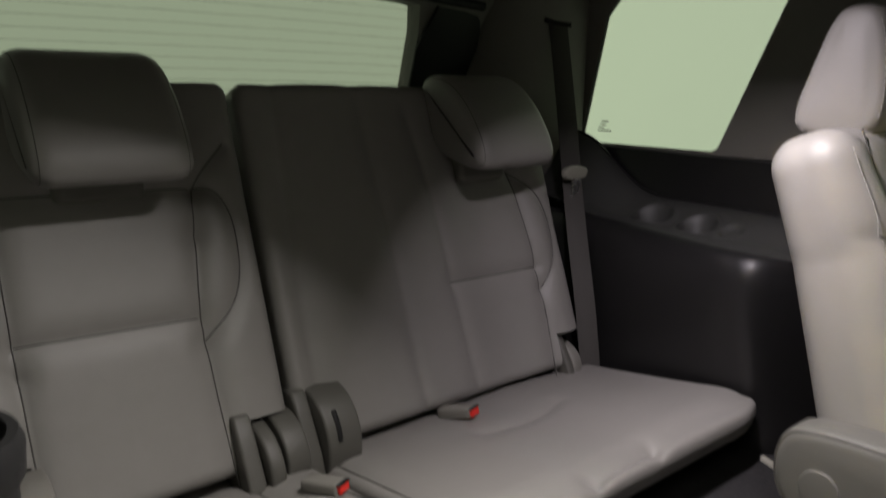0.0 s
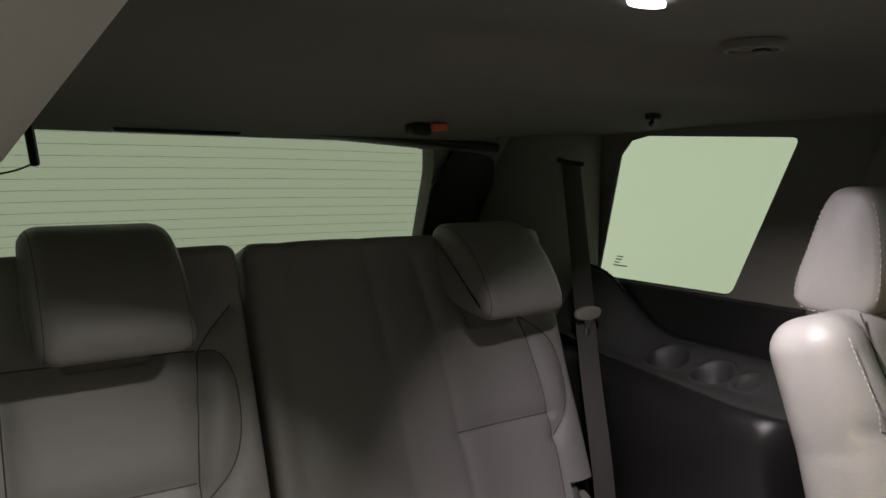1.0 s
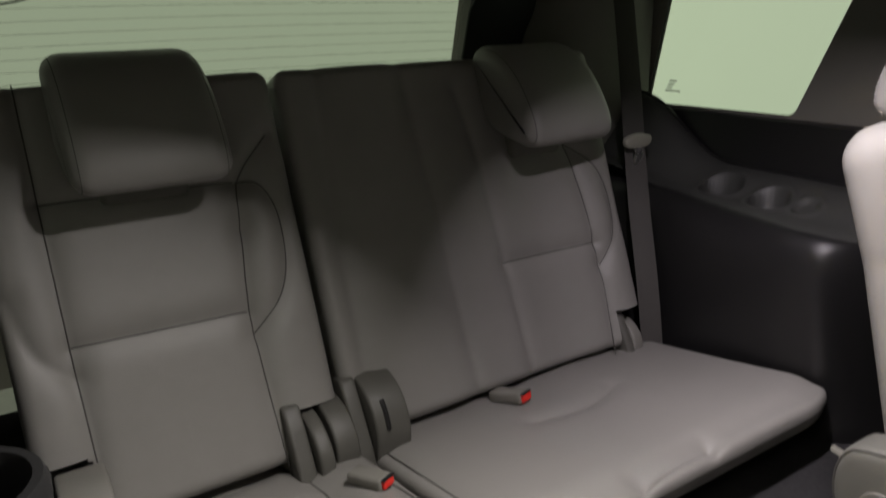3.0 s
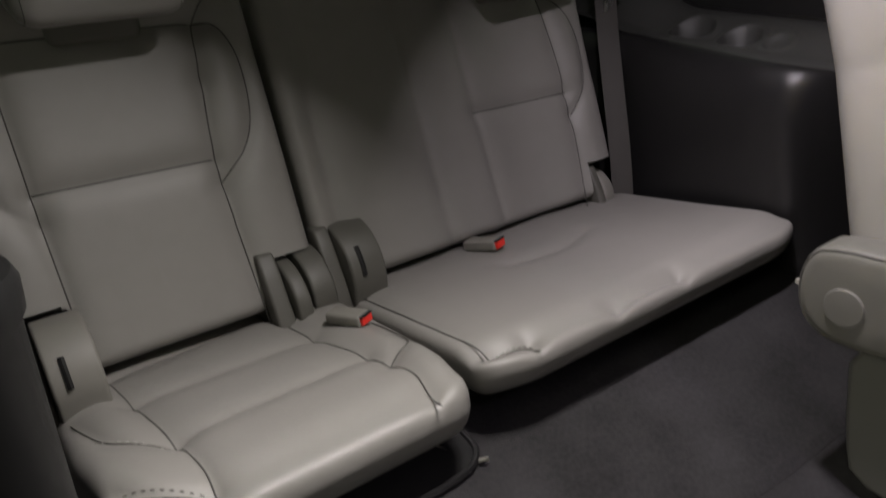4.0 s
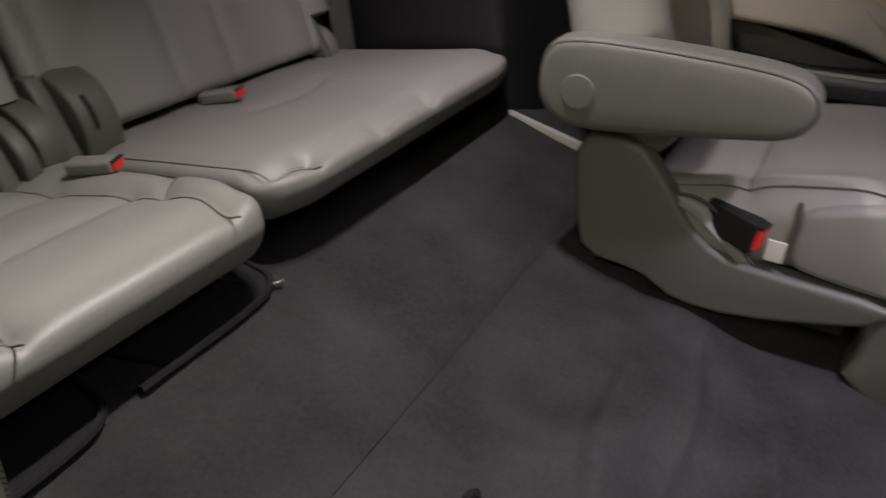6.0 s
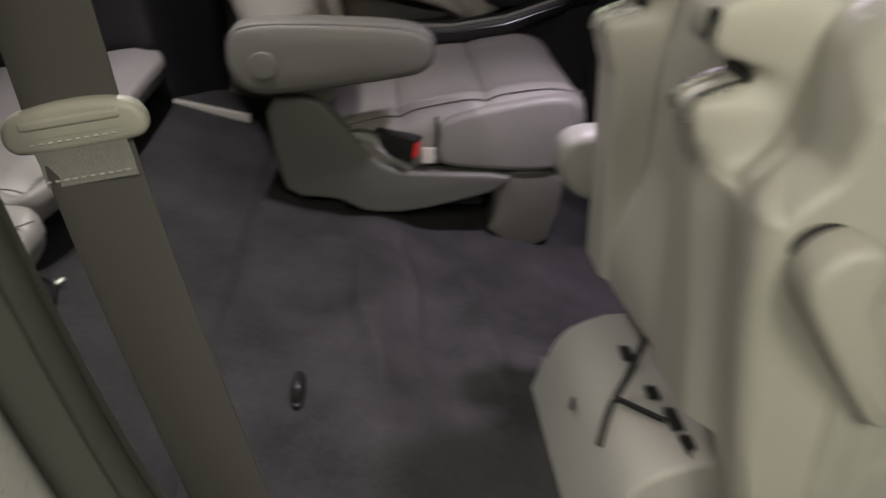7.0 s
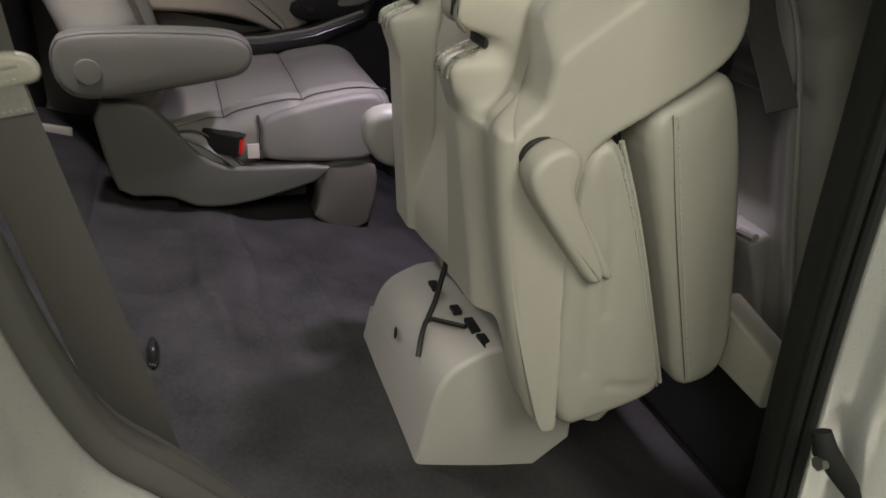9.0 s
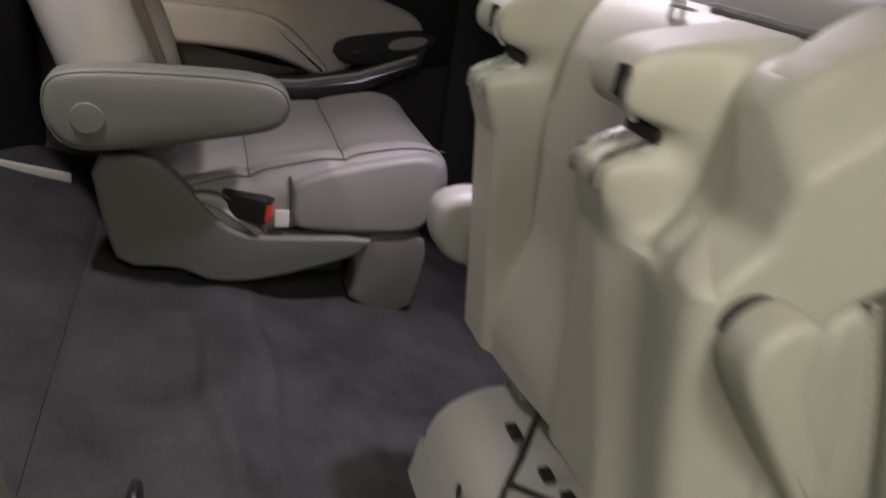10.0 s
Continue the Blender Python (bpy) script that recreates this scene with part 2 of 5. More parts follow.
def ribbon(pts, widths, w, th=0.0016, smooth=2):
    """A strap along pts; widths: the direction across it at each point."""
    p = chaikin([np.concatenate((a, b)) for a, b in zip(pts, widths)], smooth, False)
    verts, faces = [], []
    for i, q in enumerate(p):
        a = p[max(i - 1, 0)][:3]
        b = p[min(i + 1, len(p) - 1)][:3]
        t = (b - a) / np.linalg.norm(b - a)
        c = q[3:] - t * (q[3:] @ t)
        c /= np.linalg.norm(c)
        nrm = np.cross(t, c)
        for s, h in ((-1, 1), (-0.94, 1.6), (0.94, 1.6), (1, 1), (1, -1), (0.94, -1.6), (-0.94, -1.6), (-1, -1)):
            verts.append(q[:3] + c * s * w / 2 + nrm * h * th / 2)
    for i in range(len(p) - 1):
        for j in range(8):
            faces.append((i * 8 + j, i * 8 + (j + 1) % 8, i * 8 + 8 + (j + 1) % 8, i * 8 + 8 + j))
    faces += [tuple(range(8))[::-1], tuple(range(len(verts) - 8, len(verts)))]
    return verts, faces


def sheet(fn, us, vs, th=0.0):
    """A surface fn(u, v) -> point over a grid; th thickens it downwards."""
    verts = [fn(u, v) for u in us for v in vs]
    n = len(vs)
    faces = [(i * n + j, (i + 1) * n + j, (i + 1) * n + j + 1, i * n + j + 1) for i in range(len(us) - 1) for j in range(n - 1)]
    if th:
        m = len(verts)
        low = [(x, y, z - th) for x, y, z in verts]
        rim = [i * n for i in range(len(us))] + [(len(us) - 1) * n + j for j in range(1, n)]
        rim += [i * n + n - 1 for i in range(len(us) - 2, -1, -1)] + [j for j in range(n - 2, 0, -1)]
        faces = faces + [tuple(i + m for i in f[::-1]) for f in faces]
        faces += [(rim[i], rim[(i + 1) % len(rim)], rim[(i + 1) % len(rim)] + m, rim[i] + m) for i in range(len(rim))]
        verts = verts + low
    return verts, faces


def ease(t):
    t = min(max(t, 0.0), 1.0)
    return t * t * (3 - 2 * t)


def line_dist(u, v, line):
    d = np.full(u.shape, 9.0)
    for (a, b), (c, e) in zip(line[:-1], line[1:]):
        dx, dy = c - a, e - b
        k = np.clip(((u - a) * dx + (v - b) * dy) / (dx * dx + dy * dy + 1e-12), 0, 1)
        d = np.minimum(d, np.hypot(u - a - k * dx, v - b - k * dy))
    return d


class Pad:
    """An upholstered block: local u across, v along, w out of the face, placed by origin and axes."""

    def __init__(self, origin, U, V, size, r, swell=None, seams=(), step=0.006, depth=0.0055, warp=None):
        self.o, self.U, self.V = np.array(origin, float), np.array(U, float), np.array(V, float)
        self.U /= np.linalg.norm(self.U)
        self.V /= np.linalg.norm(self.V)
        self.W = np.cross(self.U, self.V)
        self.size, self.swell, self.depth = size, swell, depth
        self.seams = [chaikin(ln, 3, False) if len(ln) > 2 else ln for ln in seams]
        v, self.faces = rbox(size, r, step)
        front = np.clip((v[:, 2] + size[2] / 2) / size[2], 0, 1)
        v[:, 2] += self.relief(v[:, 0], v[:, 1]) * front ** 2
        if warp:
            v = warp(v)
        self.verts = self.o + v[:, :1] * self.U + v[:, 1:2] * self.V + v[:, 2:] * self.W

    def relief(self, u, v):
        w = np.zeros_like(u) if self.swell is None else self.swell(u, v)
        for line in self.seams:
            d = line_dist(u, v, line)
            w = w - self.depth * 0.6 * np.exp(-(d / 0.0075) ** 2) - self.depth * 1.0 * np.exp(-(d / 0.022) ** 2)
        return w

    def at(self, u, v, h=0.0):
        w = self.size[2] / 2 + float(self.relief(np.array([u]), np.array([v]))[0]) + h
        return self.o + u * self.U + v * self.V + w * self.W

    def shape(self):
        return self.verts, self.faces

    def thread(self, line, h=0.0005, r=0.0012):
        pts = []
        line = chaikin(line, 3, False) if len(line) > 2 else line
        for (a, b), (c, e) in zip(line[:-1], line[1:]):
            m = max(2, int(math.hypot(c - a, e - b) / 0.008))
            pts += [self.at(a + (c - a) * i / m, b + (e - b) * i / m, h) for i in range(m)]
        return tube(pts + [self.at(*line[-1], h)], r, 5)


def stitches(pts, length=0.0045, gap=0.003, r=0.0008):
    pts = [np.array(p, float) for p in pts]
    shapes, carry = [], 0.0
    for a, b in zip(pts[:-1], pts[1:]):
        full = np.linalg.norm(b - a)
        t = (b - a) / (full + 1e-9)
        s = carry
        while s + length < full:
            shapes.append(tube([a + t * s, a + t * (s + length)], r, 4))
            s += length + gap
        carry = max(0.0, s - full)
    return join(*shapes) if shapes else tube([pts[0], pts[-1]], r, 4)


# ---------------------------------------------------------------- shell of the car
def floor_z(y):
    knots = [(-2.2, -0.20), (-0.62, -0.20), (-0.45, -0.115), (-0.21, -0.06), (0.14, -0.005), (0.265, 0.033), (0.5, 0.098), (0.9, 0.13), (1.6, 0.13)]
    for (a, p), (b, q) in zip(knots[:-1], knots[1:]):
        if a <= y <= b:
            return p + (q - p) * (y - a) / (b - a)
    return knots[0][1] if y < 0 else knots[-1][1]


CREASES = [((-0.17, 0.19), (-0.125, 0.05), 0.007, 0.014), ((-0.125, 0.05), (-0.135, -0.25), 0.006, 0.013), ((-0.06, 0.17), (-0.03, 0.08), -0.009, 0.018), ((-0.04, 0.03), (-0.26, 0.01), 0.006, 0.018),
           ((0.17, 0.21), (0.14, -0.01), 0.006, 0.012), ((0.02, -0.05), (0.0, -0.22), 0.006, 0.02), ((-0.09, 0.18), (-0.07, 0.02), 0.005, 0.012), ((0.09, 0.10), (0.06, -0.12), 0.005, 0.016)]


def carpet(x, y):
    z = floor_z(y) + 0.004 * (noise.noise((x * 4, y * 5, 0)) + 0.6 * noise.noise((x * 9, y * 11, 3)))
    z += 0.016 * math.exp(-((y - 0.02 - 0.05 * noise.noise((x * 3, 0, 5))) / 0.05) ** 2) * ease((x + 0.6) / 0.3) * ease((0.5 - x) / 0.3)
    for (ax, ay), (bx, by), amp, wide in CREASES:
        dx, dy = bx - ax, by - ay
        k = min(max(((x - ax) * dx + (y - ay) * dy) / (dx * dx + dy * dy), 0.0), 1.0)
        d = math.hypot(x - ax - k * dx, y - ay - k * dy) + 0.012 * noise.noise((x * 14, y * 14, amp * 900))
        z += amp * math.exp(-(d / wide) ** 2)
    z -= 0.007 * math.exp(-((y - 0.2645) / 0.010) ** 2)
    z -= 0.010 * math.exp(-((y + 0.10) / 0.06) ** 2) * ease((x + 0.5) / 0.3)
    for cy, cx, amp, wide in ((0.055, -0.05, 0.007, 0.014), (-0.035, 0.05, 0.006, 0.012), (0.11, 0.12, 0.005, 0.018), (-0.16, -0.02, 0.006, 0.016)):
        d = (y - cy - 0.10 * (x - cx) - 0.03 * noise.noise((x * 5, cy * 9, 1))) / wide
        z += 1.7 * amp * math.exp(-d * d) * math.exp(-((x - cx) / 0.22) ** 2)
    return x, y, z


solid("floor", sheet(carpet, list(np.linspace(-0.80, 0.84, 110)), list(np.linspace(-2.1, -0.52, 40)) + list(np.linspace(-0.51, 0.2635, 130)), 0.03), CARPET, "charcoal carpeted car floor with soft creases", "floor")
solid("floor_rear", sheet(carpet, list(np.linspace(-0.86, 0.86, 70)), list(np.linspace(0.2645, 0.32, 12)) + list(np.linspace(0.33, 1.5, 78)), 0.03), CARPET, "charcoal carpet of the raised rear floor", "floor")


def roof_z(x, y):
    side = ease((abs(x) - 0.48) / 0.34)
    z = 1.115 - (0.045 * ease((y - 0.60 + 0.25 * (x - 0.1)) / 0.10) + 0.075 * ease((y - 0.74) / 0.75)) * (1 - 0.75 * side)
    return z - 0.062 * side ** 1.3


solid("ceiling", sheet(lambda x, y: (x, y, roof_z(x, y) + 0.03), list(np.linspace(-0.86, 0.86, 60)), list(np.linspace(-1.5, 1.36, 90)), 0.03), FELT, "grey felt headliner over the whole cabin", "ceiling")


def plate_with_hole(outer, hole, place, th):
    """A plate between an outer outline and a hole of the same number of points; place(a, b, e) sets it in the car."""
    n = len(hole)
    verts = [place(*p, 0.0) for p in outer] + [place(*p, 0.0) for p in hole] + [place(*p, th) for p in outer] + [place(*p, th) for p in hole]
    faces = []
    for i in range(n):
        j = (i + 1) % n
        faces += [(i, j, n + j, n + i), (2 * n + j, 2 * n + i, 3 * n + i, 3 * n + j), (n + i, n + j, 3 * n + j, 3 * n + i), (j, i, 2 * n + i, 2 * n + j)]
    return verts, faces


def around(loop, lo, hi):
    """Outline points on a rectangle, one for each point of a loop inside it."""
    c = sum(loop) / len(loop)
    out = []
    for p in loop:
        d = p - c
        k = min(((hi[0] - c[0]) if d[0] > 0 else (lo[0] - c[0])) / (d[0] if abs(d[0]) > 1e-6 else 1e-6),
                ((hi[1] - c[1]) if d[1] > 0 else (lo[1] - c[1])) / (d[1] if abs(d[1]) > 1e-6 else 1e-6))
        out.append(c + d * k)
    corners = [np.array(q) for q in ((lo[0], lo[1]), (hi[0], lo[1]), (hi[0], hi[1]), (lo[0], hi[1]))]
    for q in corners:
        i = min(range(len(out)), key=lambda j: np.linalg.norm(out[j] - q))
        out[i] = q
    return out


def fine_loop(pts, smooth=3, each=6):
    out = []
    for a, b in zip(pts, pts[1:] + pts[:1]):
        a, b = np.array(a, float), np.array(b, float)
        out += [a + (b - a) * i / each for i in range(each)]
    return chaikin(out, smooth)


SIDE_WIN = [(1.196, 0.658), (0.797, 0.660), (0.658, 1.010), (1.045, 1.026), (1.100, 1.015), (1.132, 0.978)]


def side_wall(s, name, pane):
    hole = fine_loop(SIDE_WIN, 3, 9)
    lean = lambda y, z, e: (s * (0.86 + e), y, z)
    outer = around(hole, (0.22, 0.46), (1.55, 1.11))
    w = solid("wall_" + name, plate_with_hole(outer, hole, lean, 0.012), TRIM, "grey moulded plastic side trim round the rear quarter window", "wall")
    win = thing("window_" + name, lean(0.93, 0.83, 0.03), "fixed rear quarter window with a dark rubber rim", "window", kind="structure")
    part("pane", (lambda v: (v, [tuple(range(len(v)))]))([lean(p[0], p[1], 0.010) for p in inset(hole, -0.01)]), pane, win, normals=False).visible_shadow = s < 0
    part("window_frame", tube([lean(p[0], p[1], 0.004) for p in inset(hole, -0.001)], 0.0035, 6, True), BLACK, win, "black rubber rim")
    return w, win


wall_l, win_l = side_wall(1, "left", GLASS)
# The right pane, out of view, is darkened to keep outside lamps off the rear seats.
wall_r, win_r = side_wall(-1, "right", DIM_GLASS)
# small printed marks low in the corner of the quarter pane
marks = [box((0.872, 1.135 - 0.006 * i - 0.03 * (i == 0), 0.69 + 0.008 * (i % 4)), (0.8725, 1.150 - 0.004 * i, 0.693 + 0.008 * (i % 4)), 0.0002) for i in range(4)]
part("etched_mark", join(*marks), BLACK, win_l, "small printed bars")


TRAY = material("charcoal_tray_plastic", (0.055, 0.056, 0.052), 0.45, scale=60, vary=0.12, bump=0.2, fine=900)


def hump(s, name, out=0.645, tip=1.0):
    prof = [(0.0, 0.05), (0.0, 0.30), (-0.008, 0.445), (-0.004, 0.485), (0.006, 0.506), (0.018, 0.511), (0.022, 0.40), (0.184, 0.40), (0.186, 0.545), (0.196, 0.62), (0.204, 0.652), (0.225, 0.656), (0.225, 0.05)]
    fine = chaikin(prof[:6], 2, False) + [np.array(p) for p in prof[6:]]

    def back_edge(y):
        return 0.548 + 0.11 * ease((y - 0.90) / 0.30)

    def place(p, q, y):
        """Profile point (p outwards, q upwards) carried along the car at y."""
        k = ease((y - 0.40) / 0.14)
        lean = tip * max(0.0, 0.085 - 0.24 * max(0.0, y - 0.6)) * ease((q - 0.06) / 0.42)
        x = out + p - lean * max(0.0, 1 - p / 0.26) + (1 - k) * 0.16 * max(0.0, 1 - p / 0.2) ** 1.5
        return s * x, y, max(q - (1 - k) * 0.03, floor_z(y) - 0.01)
    us, n = list(np.linspace(0.40, 1.42, 60)), len(fine)
    verts, faces = sheet(lambda u, v: place(*fine[v], u), us, list(range(n)))
    faces.append(tuple(range(n)))
    ob = thing("side_trim_" + name, (s * 0.7, 0.9, 0.1), "charcoal moulded wheel housing trim with cup holders beside the rear bench", "side trim", kind="structure")
    part("housing", (verts, faces), DARK_TRIM, ob, angle=60)
    cups = ((0.862, 0.100, 0.040, 0.095), (0.735, 0.098, 0.034, 0.05), (0.655, 0.105, 0.018, 0.006))

    def tray(p, y):
        z = 0.511 + (back_edge(y) - 0.511) * ease((p - 0.055) / 0.12) ** 1.3 - 0.004 * math.exp(-((p - 0.09) / 0.05) ** 2)
        z += 0.03 * ease((y - 0.95) / 0.2)
        for cy, cp, r, deep in cups:
            d = math.hypot((y - cy) / 1.12, p - cp)
            z += 0.004 * math.exp(-((d - r - 0.007) / 0.005) ** 2) - deep * ease((r - d) / 0.006 + 0.5)
        return place(p, z, y)
    part("tray", sheet(tray, list(np.linspace(0.014, 0.186, 60)), list(np.linspace(0.44, 1.40, 240))), TRAY, ob, "moulded tray with two round cup wells", 60)
    part("back_bead", tube([place(0.183, back_edge(u) + 0.03 * ease((u - 0.95) / 0.2), u) for u in np.linspace(0.50, 1.25, 40)], 0.005, 6), DARK_TRIM, ob, "raised rim at the back of the shelf")
    return ob


hump(1, "left")
hump(-1, "right", 0.715, 0.0)
post = thing("cup_post", (-0.645, 0.505, 0.1), "black rounded armrest end with an open cup holder", "cup holder", kind="structure")
cv, cf, m = [], [], 32
for rad, z in ((0.052, 0.05), (0.055, 0.30), (0.060, 0.49), (0.066, 0.50), (0.068, 0.525), (0.064, 0.536), (0.056, 0.536), (0.050, 0.525), (0.047, 0.44), (0.002, 0.435)):
    for j in range(m):
        w = 2 * math.pi * j / m
        k = rad * (1 + 0.012 * math.cos(12 * w) * (z < 0.0))
        cv.append((-0.652 + k * math.cos(w), 0.525 + k * math.sin(w), z))
for i in range(9):
    cf += [(i * m + j, i * m + (j + 1) % m, i * m + m + (j + 1) % m, i * m + m + j) for j in range(m)]
part("cup_well", (cv, cf), BLACK, post, "black cup well")
# pale scuff strip at the foot of the left housing
solid("sill_strip", extr([(0.33, 0.050), (0.33, 0.070), (0.505, 0.106), (0.505, 0.088)], 0.632, 0.646, 0.003, "x", 0), GRIP, "pale plastic strip along the foot of the side trim", "trim")

# tailgate with heated window
lean_back = lambda x, z, e: (x, 1.33 - 0.45 * (z - 0.98) + e, z)
gate_hole = fine_loop([(-0.60, 0.62), (0.470, 0.62), (0.448, 0.78), (0.431, 0.93), (0.414, 0.988), (0.0, 1.011), (-0.44, 1.025), (-0.58, 1.023)], 1)
gate = solid("wall_rear", plate_with_hole(around(gate_hole, (-0.90, 0.08), (0.90, 1.12)), gate_hole, lean_back, 0.05), TRIM, "grey tailgate trim round the rear window", "tailgate")
rw = thing("window_rear", lean_back(-0.1, 0.8, 0.02), "heated rear window with fine dark lines, greenish light behind", "window", kind="structure")
part("pane", (lambda v: (v, [tuple(range(len(v)))]))([lean_back(p[0], p[1], 0.03) for p in inset(gate_hole, -0.01)]), TINT, rw, normals=False).visible_shadow = False
for i in range(13):
    z = 1.0 - 0.0215 * i
    part("heater_line", tube([lean_back(x, z - 0.016 * (x + 0.1) ** 2, 0.026) for x in (-0.6, -0.4, -0.2, 0.0, 0.2, 0.44)], 0.0003, 4), RUBBER, rw)
frame_r = chaikin([(0.455, 0.60), (0.62, 0.60), (0.625, 0.88), (0.61, 0.955), (0.585, 0.975), (0.42, 0.987)], 1)
pc = part("pillar_cover", extr([(p[0], p[1]) for p in frame_r], 0, 0.012, 0.004, "y", 0), BLACK, rw, "black window surround").data
for v in pc.vertices:
    w = Vector(v.co) + BASE[rw]
    p = Vector(lean_back(w.x, w.z, -0.016 + w.y))
    v.co = p - BASE[rw]
part("top_rail", join(*[(lambda v, f: (v, f))(*tube([lean_back(x, 1.027 - 0.03 * (x + 0.45) ** 2, -0.012) for x in np.linspace(-0.62, 0.6, 14)], 0.012, 8))]), BLACK, rw, "black upper window rail")
part("brake_lamp_housing", box((-0.315, 1.296, 1.000), (-0.075, 1.321, 1.021), 0.008, 0.05), BLACK, rw, "black lamp housing at the top of the window")
part("strut", tube([lean_back(-0.452, 1.02, -0.02), lean_back(-0.436, 0.94, 0.005)], 0.0085, 8), BLACK, rw)
part("wire", tube([lean_back(-0.436, 0.942, 0.0), lean_back(-0.47, 0.925, 0.0), lean_back(-0.53, 0.915, 0.0), lean_back(-0.60, 0.92, 0.0)], 0.002, 6, False, 2), BLACK, rw)

for s, side in ((1, "left"), (-1, "right")):
    prof = [(s * 0.60, 1.40), (s * 0.64, 1.31), (s * 0.71, 1.235), (s * 0.79, 1.195), (s * 0.875, 1.185), (s * 0.875, 1.5), (s * 0.62, 1.5)]
    solid("pillar_rear_" + side, extr(prof, 0.50, 1.075, 0.01, "z", 1), TRIM, "grey moulded rear corner pillar trim", "pillar")
rail = extr([(-0.558, 0.985), (-0.562, 0.963), (-0.60, 0.952), (-0.72, 0.955), (-0.83, 1.0), (-0.83, 1.09), (-0.558, 1.09)], 0.0, 0.75, 0.012, "y", 1)
rail = ([(x, y, z - 0.10 * (y - 0.06) * (z < 1.05)) for x, y, z in rail[0]], rail[1])
solid("roof_rail_right", rail, PALE_TRIM, "pale roof rail trim above the open door", "trim")
# front closing: bulkhead, windscreen posts
solid("wall_front", box((-0.86, -1.95, -0.25), (0.86, -1.85, 0.55), 0.02), DARK_TRIM, "dark dashboard bulkhead closing the cabin", "dashboard")
# Glass out of view, darkened to keep the front wall's glow off the seats.
solid("windscreen", box((-0.84, -1.845, 0.55), (0.84, -1.835, 1.10), 0.002), DARK_GLASS, "windscreen glass", "windscreen").visible_shadow = False

# left rear door, front door, pillar
DX = 0.79


def left_door():
    d = thing("door_left", (DX, -0.15, 0.0), "closed rear door with black upper trim and a padded greige insert", "door", kind="structure")
    part("lower_panel", extr([(0.24, -0.18), (0.24, 0.36), (-0.10, 0.30), (-0.30, 0.285), (-0.53, 0.33), (-0.53, -0.18)], DX, DX + 0.06, 0.006, "x", 0), DARK_TRIM, d, "charcoal lower panel")
    part("upper_panel", extr([(0.24, 0.36), (0.24, 0.66), (-0.53, 0.66), (-0.53, 0.33), (-0.30, 0.285), (-0.10, 0.30)], DX + 0.015, DX + 0.06, 0.004, "x", 0), BLACK, d, "black upper panel")
    ins = [(0.24, 0.508), (0.02, 0.509), (-0.20, 0.495), (-0.34, 0.470), (-0.43, 0.44), (-0.455, 0.395), (-0.44, 0.35), (-0.30, 0.32), (-0.245, 0.29), (-0.195, 0.276), (-0.127, 0.310), (-0.034, 0.330), (0.24, 0.335)]
    part("insert", extr(ins, DX - 0.022, DX + 0.02, 0.016, "x", 2, 4), PALE_GREIGE, d, "padded greige leather insert")
    fold = [(0.23, 0.425), (0.04, 0.424), (-0.07, 0.420), (-0.125, 0.395), (-0.175, 0.350), (-0.228, 0.296), (-0.20, 0.280), (-0.127, 0.313), (-0.034, 0.333), (0.23, 0.338)]
    part("lower_pad", extr(fold, DX - 0.036, DX - 0.01, 0.016, "x", 2, 4), PALE_GREIGE, d, "raised pad on the insert")
    rail = [(DX - 0.05, 0.22, 0.262), (DX - 0.07, 0.05, 0.256), (DX - 0.08, -0.15, 0.266), (DX - 0.075, -0.28, 0.29), (DX - 0.05, -0.42, 0.335), (DX - 0.01, -0.47, 0.40)]
    part("armrest", tube(rail, [0.022, 0.026, 0.028, 0.028, 0.026, 0.012], 10, False, 0), DARK_TRIM, d, "charcoal armrest rail")
    part("armrest_bead", tube([(x - 0.018, y, z + 0.020) for x, y, z in rail[:5]], 0.005, 8), TRIM, d, "grey bead along the armrest")
    part("armrest_groove", tube([(x - 0.026, y, z + 0.004) for x, y, z in rail[:5]], 0.0025, 6), GLOSS_BLACK, d)
    sw = part("switch_plate", extr([(-0.225, 0.335), (-0.235, 0.375), (-0.33, 0.395), (-0.46, 0.415), (-0.475, 0.385), (-0.42, 0.345), (-0.30, 0.318)], DX - 0.05, DX - 0.02, 0.005, "x", 1), BLACK, d, "black switch plate")
    part("window_switch", box((DX - 0.056, -0.292, 0.345), (DX - 0.049, -0.268, 0.362), 0.002), DARK_TRIM, sw, "window switch")
    part("pull_cup", extr([(-0.35, 0.362), (-0.36, 0.385), (-0.40, 0.397), (-0.445, 0.40), (-0.45, 0.385), (-0.41, 0.367)], DX - 0.053, DX - 0.049, 0.001, "x", 2), TRIM, sw, "pale pull cup")
    hb = part("handle_bezel", extr([(-0.262, 0.520), (-0.285, 0.570), (-0.315, 0.592), (-0.468, 0.597), (-0.445, 0.545), (-0.415, 0.512), (-0.38, 0.506)], DX - 0.004, DX + 0.02, 0.006, "x", 1), GLOSS_BLACK, d, "glossy black bezel")
    part("handle_recess", extr([(-0.292, 0.526), (-0.325, 0.580), (-0.44, 0.584), (-0.408, 0.524)], DX - 0.006, DX, 0.001, "x", 2), BLACK, hb, "dark hollow behind the handle")
    part("handle_rim", tube([(DX - 0.005, y, z) for y, z in ((-0.285, 0.520), (-0.325, 0.588), (-0.455, 0.592), (-0.412, 0.516), (-0.37, 0.511))], 0.002, 6, True, 2), DARK_TRIM, hb)
    part("upper_trim", extr([(0.24, 0.528), (0.24, 0.665), (-0.30, 0.668), (-0.525, 0.668), (-0.48, 0.60), (-0.29, 0.597), (-0.245, 0.53), (-0.10, 0.540)], DX + 0.004, DX + 0.03, 0.008, "x", 1), DARK_TRIM, d, "charcoal upper trim pad")
